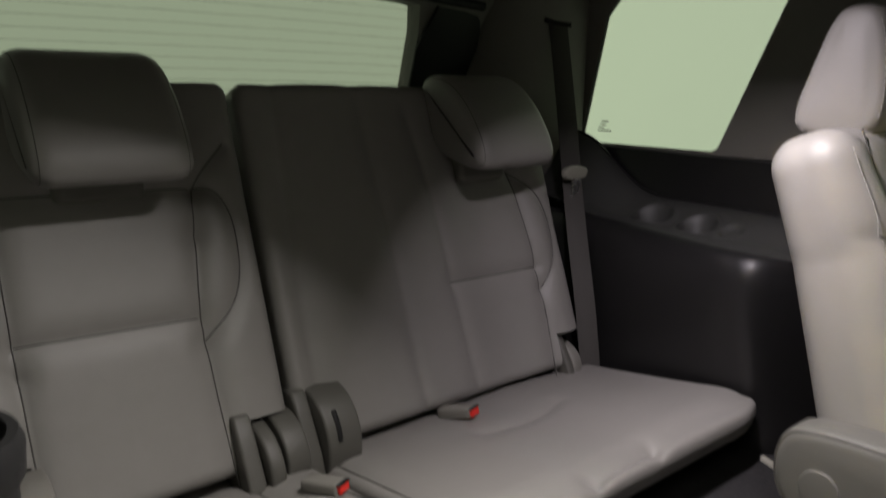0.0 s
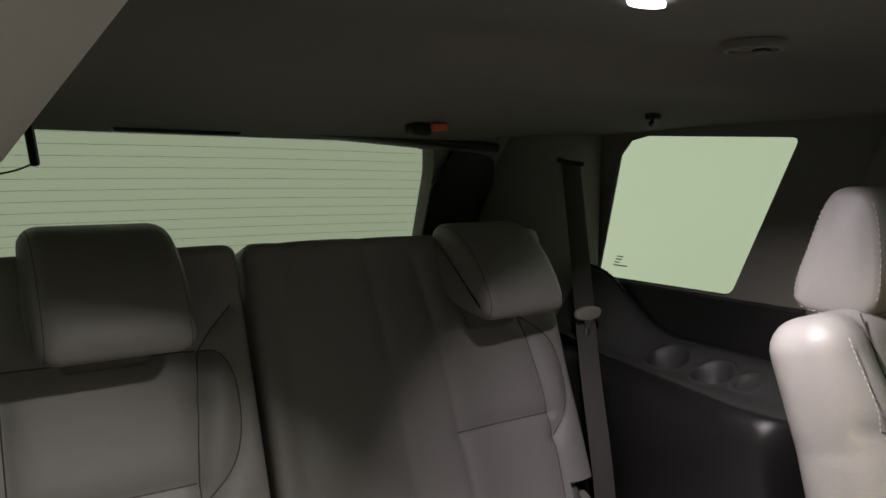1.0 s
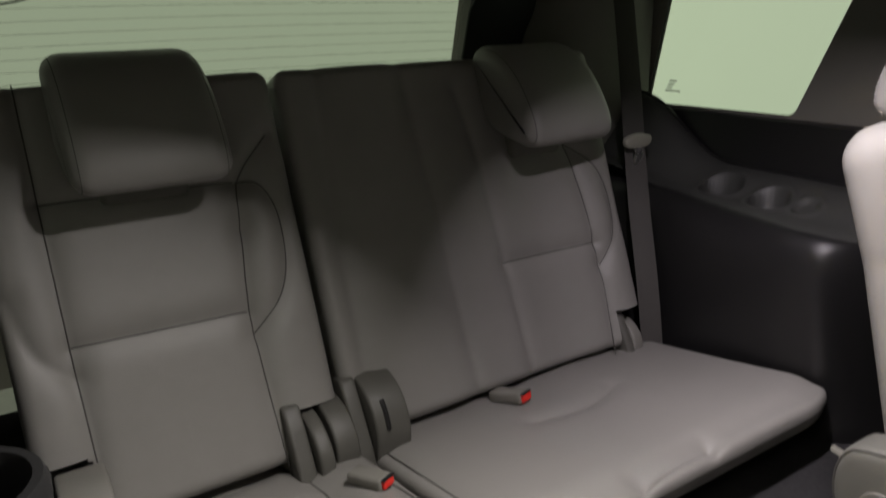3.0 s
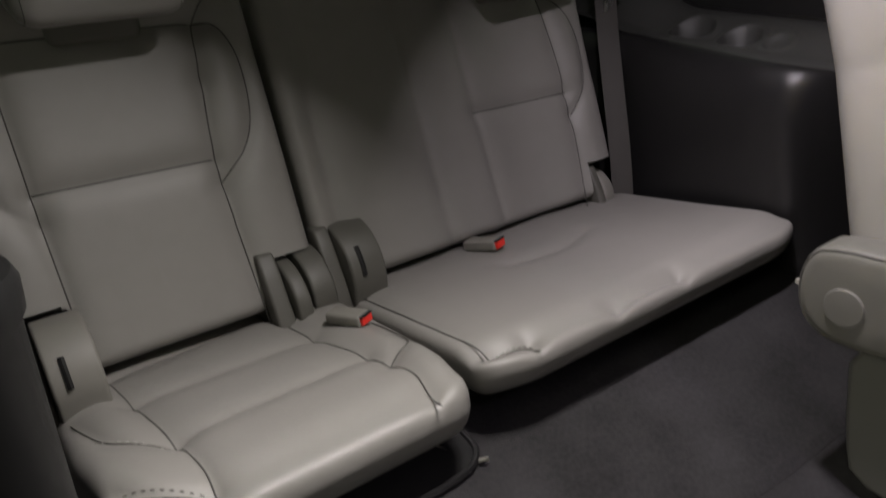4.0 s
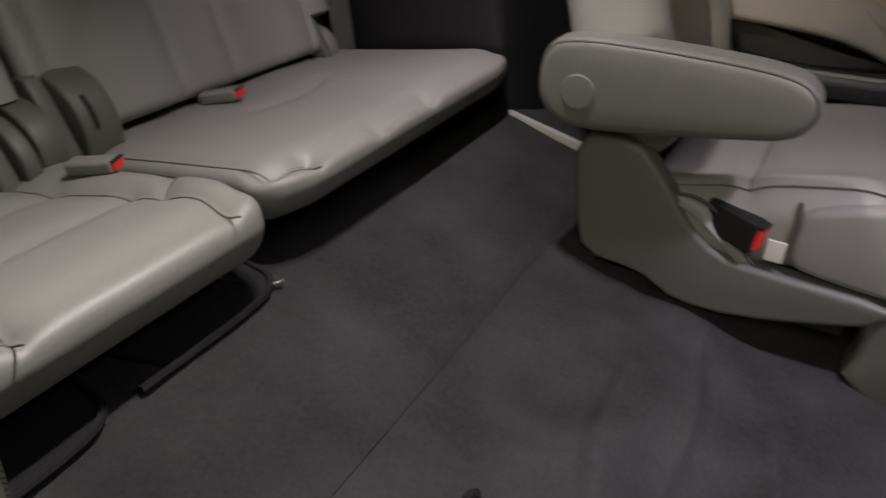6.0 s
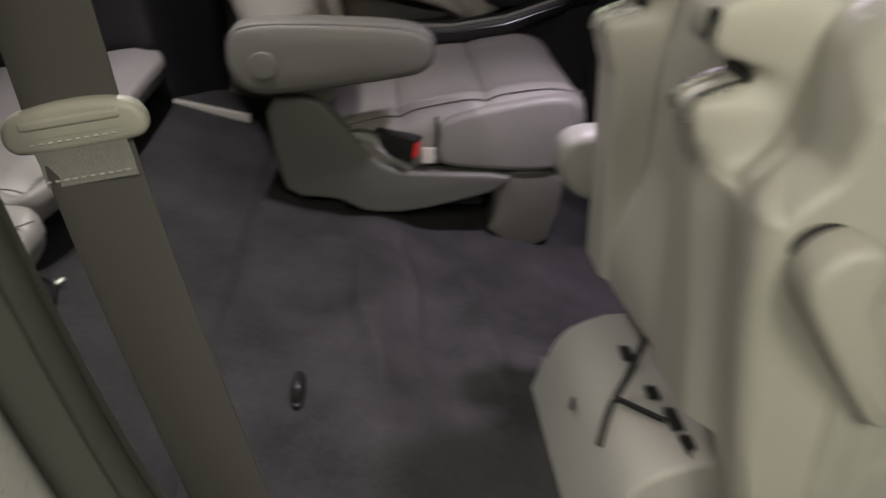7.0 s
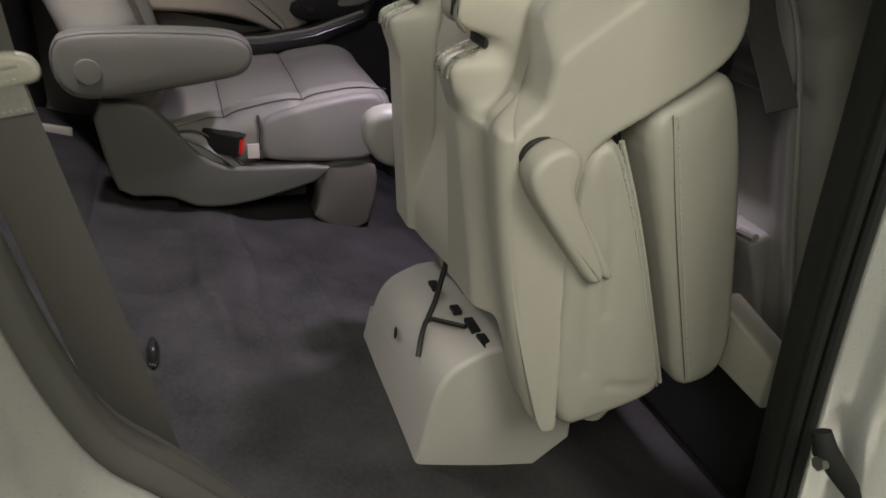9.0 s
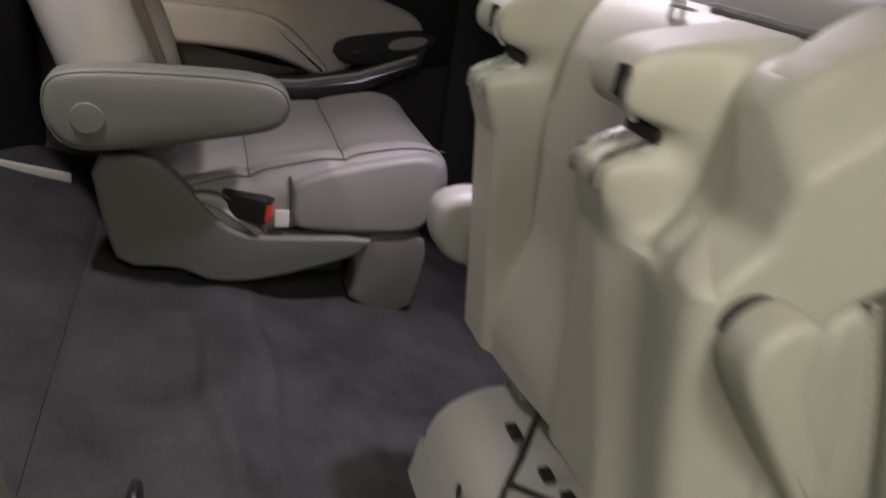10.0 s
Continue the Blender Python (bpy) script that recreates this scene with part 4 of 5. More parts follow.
part("bracket", tube([(-0.20, 0.60, 0.115), (-0.155, 0.50, 0.103), (-0.135, 0.485, 0.108)], 0.003, 8), STEEL, bench_s, "bright support bracket")
for lo, hi, y0 in ((-0.62, -0.405, 0.470), (-0.375, -0.130, 0.482)):
    lid = thing("storage_lid", (lo, 0.7, 0.1), "dark carpeted floor lid under the rear seat", "floor lid", "floor lids")
    out = [(lo, 0.92), (lo, y0), (hi - 0.05, y0), (hi - 0.012, y0 + 0.015), (hi, y0 + 0.05), (hi, 0.92)]
    v, f = extr(out, 0.0, 0.012, 0.004, "z", 1)
    part("panel", ([(x, y, z + floor_z(y) - 0.002) for x, y, z in v], f), CARPET_BACK, lid)
    rim = chaikin(out[1:], 2, False)
    part("rim", tube([(p[0], p[1], floor_z(p[1]) + 0.010) for p in rim], 0.005, 6), DARK_TRIM, lid, "worn raised rim")
# hinge covers between and beside the backrests
fin(bench_s, -0.240, 0.935, 0.224, 0.030)
recliner(bench_s, -0.210, 0.935, 0.190, 0.026, 0.086, tall=0.86, mat=HINGE)
recliner(bench_w, -0.170, 0.940, 0.200, 0.042, 0.082, tall=0.86, mat=HINGE)
fin(bench_w, -0.134, 0.945, 0.236, 0.028)
recliner(bench_w, -0.086, 0.945, 0.205, 0.066, 0.090, True, mat=HINGE)
recliner(bench_s, -0.552, 0.885, 0.220, 0.066, 0.076, True)
fin(bench_s, -0.594, 0.895, 0.225, 0.018)
fin(bench_w, 0.520, 0.955, 0.205, 0.020)
recliner(bench_w, 0.546, 0.955, 0.180, 0.028, 0.06, tall=0.9)


def buckle(name, at, m, mat, label, size=(0.032, 0.085, 0.022)):
    b = thing(name, at, label, "seat belt buckle", "seat belt buckles")
    w, d, h = size
    v, f = rbox(size, 0.006, 0.05)
    part("housing", ([m @ Vector(p) for p in v], f), mat, b)
    v, f = rbox((w * 0.78, 0.012, h * 0.74), 0.003, 0.05)
    part("button", ([m @ (Vector(p) + Vector((0, -d / 2 + 0.001, 0.001))) for p in v], f), RED, b, "red release button")
    v, f = rbox((w * 0.82, 0.0075, h * 0.12), 0.0008, 0.05)
    part("tongue_slot", ([m @ (Vector(p) + Vector((0, -d / 2 - 0.002, h * 0.40))) for p in v], f), BLACK, b, "dark tongue slot")
    return b


buckle("belt_buckle", (-0.19, 0.78, 0.21), pose(-0.184, 0.760, 0.222, -8, 0, 24), TRIM, "grey belt buckle with red button on the rear seat", (0.031, 0.068, 0.020))
buckle("belt_buckle", (0.15, 0.86, 0.19), pose(0.170, 0.874, 0.194, -14, 0, 18), TRIM, "grey belt buckle with red button tucked behind the cushion", (0.034, 0.075, 0.022))

# third row belt on the left side
tb = thing("seat_belt", (0.66, 1.04, 0.5), "grey seat belt hanging beside the rear seat with a metal tongue", "seat belt", "seat belts")
part("webbing", ribbon([(0.760, 1.205, 0.955), (0.70, 1.11, 0.75), (0.640, 1.020, 0.545), (0.612, 0.975, 0.45), (0.600, 0.925, 0.28), (0.600, 0.90, 0.12)], [(0.80, -0.55, 0.0)] * 6, 0.047, 0.002), WEB, tb, "grey woven webbing")
part("slot_cover", tube([(0.728, 1.222, 0.966), (0.752, 1.205, 0.958), (0.785, 1.185, 0.954)], 0.006, 8), BLACK, tb, "black belt slot")
part("tongue_grip", extr([(0.606, 0.615), (0.606, 0.600), (0.62, 0.590), (0.672, 0.590), (0.686, 0.600), (0.686, 0.615), (0.66, 0.622), (0.63, 0.622)], 1.018, 1.034, 0.005, "y", 1), GRIP, tb, "beige plastic tongue grip")
part("tongue", box((0.636, 1.02, 0.552), (0.662, 1.026, 0.596), 0.002), CHROME, tb, "chrome tongue")

# second row belt in the open doorway
sb = thing("seat_belt", (-0.66, 0.19, 0.0), "grey seat belt hanging in the doorway with beige tongue grip", "seat belt", "seat belts")
part("webbing", ribbon([(-0.665, 0.262, 0.93), (-0.648, 0.236, 0.75), (-0.637, 0.219, 0.62), (-0.638, 0.212, 0.545), (-0.658, 0.189, 0.455), (-0.677, 0.149, 0.29), (-0.675, 0.112, 0.11), (-0.668, 0.075, -0.03)], [(0.12, -1, 0.0)] * 8, 0.054, 0.0022), WEB, sb, "grey woven webbing")


def on_belt(shape, at=pose(-0.640, 0.2135, 0.5565, 90, -10, -86)):
    v, f = shape
    return [at @ Vector(p) for p in v], f


grip = part("tongue_grip", on_belt(extr([(-0.043, -0.006), (-0.036, 0.007), (0.0, 0.011), (0.036, 0.007), (0.043, -0.006), (0.040, -0.016), (0.030, -0.019), (-0.030, -0.019), (-0.040, -0.016)], -0.006, 0.008, 0.005, "z", 2)), GRIP, sb, "beige plastic tongue grip")
part("webbing_slot", on_belt(rbox((0.058, 0.006, 0.019), 0.002, 0.05)), GRIP, grip, "slot for the webbing")
band2 = part("stitch_band", on_belt(([(x, y, 0.0045 + 0.004 * h) for y, h in ((-0.0085, 0.9), (-0.014, 0.5), (-0.026, 0.4), (-0.034, 0.7), (-0.0395, 1.0), (-0.0405, 0.0)) for x in (-0.027, -0.009, 0.009, 0.027)], [(4 * i + j, 4 * i + j + 1, 4 * i + j + 5, 4 * i + j + 4) for i in range(5) for j in range(3)])), WEB_FOLD, sb, "stitched webbing fold")
for y, h in ((-0.0115, 0.0085), (-0.0355, 0.0088)):
    row = [tuple(on_belt(([(-0.026 + 0.0052 * j, y, h)], []))[0][0]) for j in range(11)]
    part("stitching", stitches(row, 0.0025, 0.0025, 0.0007), THREAD, band2, "pale stitching")
part("floor_anchor", box((-0.69, 0.03, -0.04), (-0.655, 0.09, 0.008), 0.006), BLACK, sb)

# ---------------------------------------------------------------- second row, left: upright captain's chair
cc = thing("captain_chair", (0.52, 0.0, -0.06), "upright grey leather captain's chair with folding armrest", "car seat", "second row seats")
X0, X1 = 0.285, 0.755
skirt = [(0.245, 0.245), (0.15, 0.25), (0.095, 0.195), (0.05, 0.135), (0.0, 0.098), (-0.06, 0.092), (-0.25, 0.092), (-0.235, 0.06), (-0.20, 0.042), (-0.05, 0.0), (0.045, -0.003), (0.085, 0.018), (0.11, 0.03), (0.205, 0.035), (0.225, 0.10)]
# Darker than the tumbled chair's shield; the weaker light here is in the colour.
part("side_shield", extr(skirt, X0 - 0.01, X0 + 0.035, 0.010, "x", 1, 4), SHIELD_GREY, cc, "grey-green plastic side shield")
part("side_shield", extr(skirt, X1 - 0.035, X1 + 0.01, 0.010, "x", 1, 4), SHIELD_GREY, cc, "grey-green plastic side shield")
CSV = (0, 0.977, -0.213)
lines_cc = [
    [(-0.205, 0.26), (-0.205, -0.20), (-0.20, -0.27)],
    [(0.205, 0.26), (0.205, -0.20), (0.20, -0.27)],
    [(-0.205, -0.075), (0.0, -0.080), (0.205, -0.075)],
    [(-0.205, 0.10), (0.205, 0.10)],
]
pad_cc = Pad((0.52, -0.128, 0.160), (1, 0, 0), CSV, (0.465, 0.55, 0.12), 0.045, lambda u, v: 0.014 * np.exp(-((np.abs(u) - 0.19) / 0.04) ** 2) + 0.006 * np.cos(v * 9) - 0.02 * np.exp(-((v + 0.275) / 0.05) ** 2), lines_cc)
cush = part("cushion", pad_cc.shape(), LEATHER, cc, "grey leather cushion with cross seams")
for ln in lines_cc:
    part("seam", pad_cc.thread(ln, 0.0010), SEAM, cush)
part("cushion_side", extr([(-0.100, 0.205), (-0.088, 0.180), (-0.092, 0.115), (-0.12, 0.100), (-0.30, 0.092), (-0.355, 0.105), (-0.378, 0.17), (-0.376, 0.235), (-0.345, 0.262), (-0.20, 0.233)], X0 - 0.004, X0 + 0.06, 0.014, "x", 2, 4), LEATHER, cc, "leather side of the cushion")
part("buckle_pocket", extr([(0.115, 0.180), (0.05, 0.190), (-0.085, 0.196), (-0.085, 0.105), (-0.03, 0.095), (0.02, 0.10), (0.07, 0.14)], X0 + 0.030, X0 + 0.06, 0.01, "x", 2), LEATHER, cc, "loose leather buckle pocket")
pocket = sheet(lambda u, v: (X0 - 0.006 + 0.014 * v * (1 - v) * 2 + 0.010 * v, 0.085 - 0.165 * u + 0.012 * v * (1 - u), 0.175 - 0.145 * ease(u * 1.15) + 0.062 * ease(u * 1.4) + (0.030 * math.sin(math.pi * min(1.0, u * 1.05)) + 0.004) * v - 0.012), list(np.linspace(0, 1, 24)), list(np.linspace(0, 1, 8)))
part("pocket_lip", pocket, LEATHER, cc, "loose leather pocket fold", 60)
part("pocket_piping", tube([pocket[0][i * 8 + 7] for i in range(24)], 0.0028, 6), SEAM, cc)
# Crease beside the buckle pocket, its shade drawn as a dark tube.
part("fold", tube([(X0 + 0.006, -0.088, 0.208), (X0 - 0.002, -0.094, 0.175), (X0 - 0.001, -0.091, 0.130)], [0.003, 0.005, 0.003], 6, False, 0), SEAM, cc, "dark fold of leather")
part("front_leg", extr([(-0.215, 0.075), (-0.225, 0.0), (-0.212, -0.065), (-0.345, -0.105), (-0.37, 0.02), (-0.36, 0.09), (-0.28, 0.10)], 0.29, 0.37, 0.012, "x", 1), TRIM_DARK, cc, "dark grey front leg cover")
part("front_leg", extr([(-0.215, 0.075), (-0.225, 0.0), (-0.212, -0.065), (-0.345, -0.105), (-0.37, 0.02), (-0.36, 0.09), (-0.28, 0.10)], 0.67, 0.75, 0.012, "x", 1), TRIM_DARK, cc, "dark grey front leg cover")
part("underframe", box((0.31, -0.20, 0.0), (0.73, 0.18, 0.09), 0.01, 0.1), BLACK, cc, "black underframe")
for x in (0.33, 0.71):
    part("rear_foot", box((x - 0.02, 0.09, -0.015), (x + 0.02, 0.19, 0.06), 0.006), BLACK, cc, "black latch foot")
# backrest
BV = np.array((0, 0.345, 0.94))
lines_cb = [
    [(-0.135, -0.28), (-0.14, 0.05), (-0.15, 0.28)],
    [(0.135, -0.28), (0.14, 0.05), (0.15, 0.28)],
    [(-0.14, 0.02), (0.14, 0.02)],
    [(-0.215, 0.14), (-0.14, 0.10)],
    [(0.215, 0.14), (0.14, 0.10)],
]
pad_cb = Pad(np.array((0.525, 0.255, 0.475)), (1, 0, 0), BV, (0.465, 0.58, 0.115), 0.045, lambda u, v: 0.028 * np.exp(-((np.abs(u) - 0.19) / 0.05) ** 2) * np.exp(-((v + 0.05) / 0.25) ** 4), lines_cb, warp=lambda v: np.column_stack((v[:, 0] * (1 + 0.17 * np.clip((0.12 - v[:, 1]) / 0.26, 0, 1) * np.clip((v[:, 1] + 0.19) / 0.09, 0, 1)), v[:, 1], v[:, 2])))
bk = part("backrest", pad_cb.shape(), LEATHER, cc, "grey leather backrest with bolsters")
for ln in lines_cb:
    part("seam", pad_cb.thread(ln, 0.0010), SEAM, bk)
for u in (-0.215, 0.215):
    part("stitching", stitches([pad_cb.at(u, -0.26 + 0.02 * i, 0.0) for i in range(27)]), THREAD, bk, "pale topstitching")
back_shell = Pad(np.array((0.525, 0.255, 0.475)) - pad_cb.W * 0.056, (1, 0, 0), BV, (0.385, 0.52, 0.006), 0.0025, None, (), 0.05)
part("back_panel", back_shell.shape(), CARPET_BACK, cc, "black felt back panel")
hp = [(0.352, 0.918), (0.318, 0.916), (0.300, 0.885), (0.290, 0.80), (0.296, 0.752), (0.33, 0.738), (0.40, 0.738), (0.418, 0.765), (0.392, 0.85), (0.374, 0.905)]
hd = part("headrest", extr(hp, 0.40, 0.65, 0.018, "x", 2, 5, 0.006), LEATHER, cc, "padded leather headrest")
hl = [np.array((p[0], p[1])) for p in chaikin(hp, 3)]
part("stitching", stitches([(0.405, p[0], p[1]) for p in inset(hl, 0.004)] ), THREAD, hd, "pale topstitching")
for x in (0.48, 0.57):
    part("headrest_post", tube([(x, 0.345, 0.70), (x, 0.355, 0.79)], 0.007, 10), CHROME, cc, "chrome post")


def armrest(parent, x0, x1):
    prof = [(0.262, 0.400), (0.10, 0.405), (-0.03, 0.402), (-0.068, 0.385), (-0.078, 0.355), (-0.062, 0.322), (-0.02, 0.308), (0.20, 0.270), (0.262, 0.272), (0.292, 0.31), (0.292, 0.37)]
    a = part("armrest", extr(prof, x0, x1, 0.016, "x", 2, 5, 0.003), LEATHER_ARM, parent, "padded folding armrest")
    loop = [np.array(p) for p in chaikin(prof, 2)]
    part("piping", tube([(x0 + 0.0050, p[0], p[1]) for p in inset(loop, 0.0044)], 0.0018, 5, True), SEAM, a)
    v, f = cap((0, 0, 0), 0.0245, 0.004)
    part("pivot_cap", ([(x0 - 0.0015 + p[2], 0.228 + p[0], 0.327 + p[1]) for p in v], f), LEATHER_ARM, a, "round pivot cap")
    part("arm_bracket", extr([(0.25, 0.31), (0.20, 0.30), (0.20, 0.36), (0.26, 0.37), (0.30, 0.34)], x1 - 0.005, x1 + 0.03, 0.004, "x", 1), BLACK, parent, "black armrest bracket")
    return a


armrest(cc, 0.205, 0.272)
bb2 = buckle("belt_buckle", (0.285, -0.01, 0.15), pose(0.292, -0.010, 0.150, 6, 0, -22), BLACK, "black belt buckle with red button in a leather pocket", (0.030, 0.085, 0.052))
part("label_tag", box((0.278, -0.088, 0.113), (0.283, -0.062, 0.146), 0.001), PALE_TRIM, bb2, "pale cloth tag")

# left belt by the chair
lb = thing("seat_belt", (0.74, 0.30, 0.5), "dark seat belt beside the captain's chair", "seat belt", "seat belts")
part("webbing", ribbon([(0.765, 0.33, 1.02), (0.765, 0.25, 0.62), (0.768, 0.18, 0.35), (0.768, 0.16, 0.10)], [(0, 1, 0)] * 4, 0.046, 0.002), WEB_DARK, lb)
part("tongue_grip", box((0.752, 0.21, 0.545), (0.774, 0.26, 0.565), 0.005), PALE_TRIM, lb, "pale tongue grip")

# ---------------------------------------------------------------- second row, right: chair folded and tumbled forward
tc2 = thing("tumbled_chair", (-0.45, -0.35, -0.06), "folded grey captain's chair tipped forward on its front mounts", "car seat", "second row seats")
TX0, TX1 = -0.640, -0.215


def grid_fill(loop, step):
    """Flat patch inside a closed outline, cut into a fine grid; returns points (a, b), faces and each point's distance from the rim."""
    bm = bmesh.new()
    bm.faces.new([bm.verts.new((p[0], p[1], 0)) for p in loop])
    xs, ys = [p[0] for p in loop], [p[1] for p in loop]
    for k, (lo, hi) in enumerate(((min(xs), max(xs)), (min(ys), max(ys)))):
        c = lo + step
        while c < hi:
            bmesh.ops.bisect_plane(bm, geom=bm.verts[:] + bm.edges[:] + bm.faces[:], dist=1e-5, plane_co=(c, 0, 0) if k == 0 else (0, c, 0), plane_no=(1, 0, 0) if k == 0 else (0, 1, 0))
            c += step
    bm.verts.index_update()
    pts = np.array([v.co[:2] for v in bm.verts])
    faces = [tuple(v.index for v in f.verts) for f in bm.faces]
    rim = [e for e in bm.edges if len(e.link_faces) == 1]
    chain, nxt = [], {}
    for e in rim:
        f, vs = e.link_faces[0], [v.index for v in e.link_faces[0].verts]
        i, j = e.verts[0].index, e.verts[1].index
        if vs[(vs.index(i) + 1) % len(vs)] != j:
            i, j = j, i
        nxt[i] = j
    bm.free()
    line = [tuple(p) for p in loop] + [tuple(loop[0])]
    return pts, faces, nxt, line_dist(pts[:, 0], pts[:, 1], line)


def moulded(loop, step, height, x_in):
    """A moulded cover: outline in (y, z), outer face x = height(y, z, distance from rim), walls back to x_in."""
    pts, faces, nxt, d = grid_fill(loop, step)
    verts = [(height(p[0], p[1], e), p[0], p[1]) for p, e in zip(pts, d)]
    back = {}
    for i in nxt:
        back[i] = len(verts)
        verts.append((x_in, pts[i][0], pts[i][1]))
    faces = faces + [(j, i, back[i], back[j]) for i, j in nxt.items()]
    return verts, faces


def soft(t, w):
    return w * math.log1p(math.exp(min(t / w, 40.0)))


side = [(-0.261, 0.452), (-0.264, 0.478), (-0.278, 0.494), (-0.294, 0.507), (-0.299, 0.530), (-0.300, 0.575), (-0.305, 0.598), (-0.325, 0.622), (-0.37, 0.657), (-0.43, 0.680), (-0.478, 0.668), (-0.505, 0.625), (-0.506, 0.585), (-0.482, 0.552), (-0.41, 0.508), (-0.365, 0.476), (-0.348, 0.44), (-0.358, 0.28), (-0.373, 0.10), (-0.378, 0.062), (-0.366, 0.056), (-0.352, 0.068), (-0.3415, 0.10), (-0.3155, 0.185), (-0.2915, 0.27), (-0.266, 0.40)]


def cover_edge(z):
    """Rear edge of the side cover, where the pan meets it."""
    d = max(0.0, 0.45 - z)
    return -0.258 - 0.14 * d - 0.28 * d * d


def shield_height(y, z, d):
    """Outer face of the side cover: drawn in towards the rear, with a broad facet under the deck."""
    x = -0.650 + 0.032 * ease((y + 0.41) / 0.12)
    crease = 0.553 + 1.02 * (-0.30 - y)
    x += 1.3 * soft(z - crease, 0.0008 + 0.005 * ease((-0.38 - y) / 0.10)) * ease((y + 0.50) / 0.10)
    inside = cover_edge(z) - y
    x += 0.0005 * max(0.0, 1 - max(0.0, inside) / 0.040) ** 2 * ease((0.475 - z) / 0.03)
    low = max(0.0, 0.27 - z)
    middle = -0.337 - 0.137 * low + 0.085 * max(0.0, z - 0.27)
    r = 0.010 - 0.0097 * ease((y - middle + 0.004) / 0.012) * ease((0.48 - z) / 0.02)
    k = max(0.0, 1 - d / r)
    return x + r * (1 - math.sqrt(max(0.0, 1 - k * k)))


part("side_shield", moulded(chaikin(side, 2), 0.0045, shield_height, TX0 + 0.10), SHIELD, tc2, "stone grey plastic side shield", 50)
part("side_shield", extr([(y - 0.006, z - 0.006) for y, z in side], TX1 - 0.03, TX1 + 0.020, 0.007, "x", 2, 4), SHIELD, tc2, "stone grey plastic side shield")


RAIL = [(-0.47, 0.640), (-0.36, 0.634), (-0.285, 0.624), (-0.248, 0.615), (-0.231, 0.603), (-0.226, 0.587), (-0.229, 0.574), (-0.240, 0.565), (-0.264, 0.560), (-0.273, 0.549), (-0.264, 0.537), (-0.240, 0.529), (-0.229, 0.521), (-0.229, 0.508), (-0.235, 0.490), (-0.245, 0.465)]
SCOOP = [(-0.47, 0.640), (-0.39, 0.638), (-0.36, 0.633), (-0.335, 0.622), (-0.320, 0.607), (-0.311, 0.592), (-0.306, 0.580), (-0.302, 0.570), (-0.300, 0.560), (-0.298, 0.548), (-0.297, 0.538), (-0.296, 0.528), (-0.295, 0.519), (-0.294, 0.508), (-0.294, 0.490), (-0.293, 0.465)]
STEP = [(-0.47, 0.640), (-0.37, 0.630), (-0.335, 0.622), (-0.315, 0.612), (-0.306, 0.600), (-0.302, 0.588), (-0.301, 0.575), (-0.300, 0.562), (-0.299, 0.55), (-0.298, 0.54), (-0.297, 0.53), (-0.295, 0.52), (-0.292, 0.508), (-0.285, 0.495), (-0.273, 0.480), (-0.259, 0.465)]
RAIL, SCOOP, STEP = [chaikin(ln, 2, False) for ln in (RAIL, SCOOP, STEP)]
DOWN = list(np.linspace(0.455, 0.0, 52))


def pan_column(u):
    """The underside at u across the chair, from the deck down: two latch rails, a scoop between them, and a step beside the side cover."""
    rails = max(ease((u + 0.262) / 0.020), ease((-0.432 - u) / 0.022))
    column = []
    for r, h, e in zip(RAIL, SCOOP, STEP):
        p = h + (r - h) * rails
        beside = ease((-0.502 + 0.018 * ease((0.50 - p[1]) / 0.04) - u) / (0.026 + 0.034 * ease((0.50 - p[1]) / 0.04)))
        p = p + (e - p) * beside
        column.append((u + max(0.0, -0.556 - u) * ease((p[1] - 0.470) / 0.045), p[0], p[1]))
    low = 0.185 + 0.035 * ease((-0.24 - u) / 0.28) - 0.150 * ease((-0.572 - u) / 0.045)
    for k in DOWN:
        z = low + (0.455 - low) * k / 0.455
        ridge = -0.240 - 0.105 * max(0.0, 0.515 - z)
        y = ridge - (0.010 + 0.038 * ease((z - 0.22) / 0.16)) * (1 - rails)
        bound = -0.497 - 0.07 * max(0.0, (0.476 - z) / 0.244)
        beside = ease((bound + 0.022 - u) / 0.060)
        y = y * (1 - beside) + (-0.257 - 0.125 * max(0.0, 0.48 - z)) * beside
        column.append((u, y, z))
    side_way = ease((-0.535 - u) / 0.06)
    out = max(0.0, -0.600 - u)
    round_off = 0.0205 - math.sqrt(0.0205 ** 2 - out * out)
    full = []
    for x, y, z in column:
        k = 1 - ease((z - 0.47) / 0.04)
        full.append((x, y + ((cover_edge(z) + 0.008 - y) * side_way - round_off) * k, z))
    return full


cols = [pan_column(u) for u in np.linspace(-0.6195, -0.178, 150)]
n = len(cols[0])
verts2 = [p for c in cols for p in c]
pf = [(i * n + j, (i + 1) * n + j, (i + 1) * n + j + 1, i * n + j + 1) for i in range(len(cols) - 1) for j in range(n - 1)]
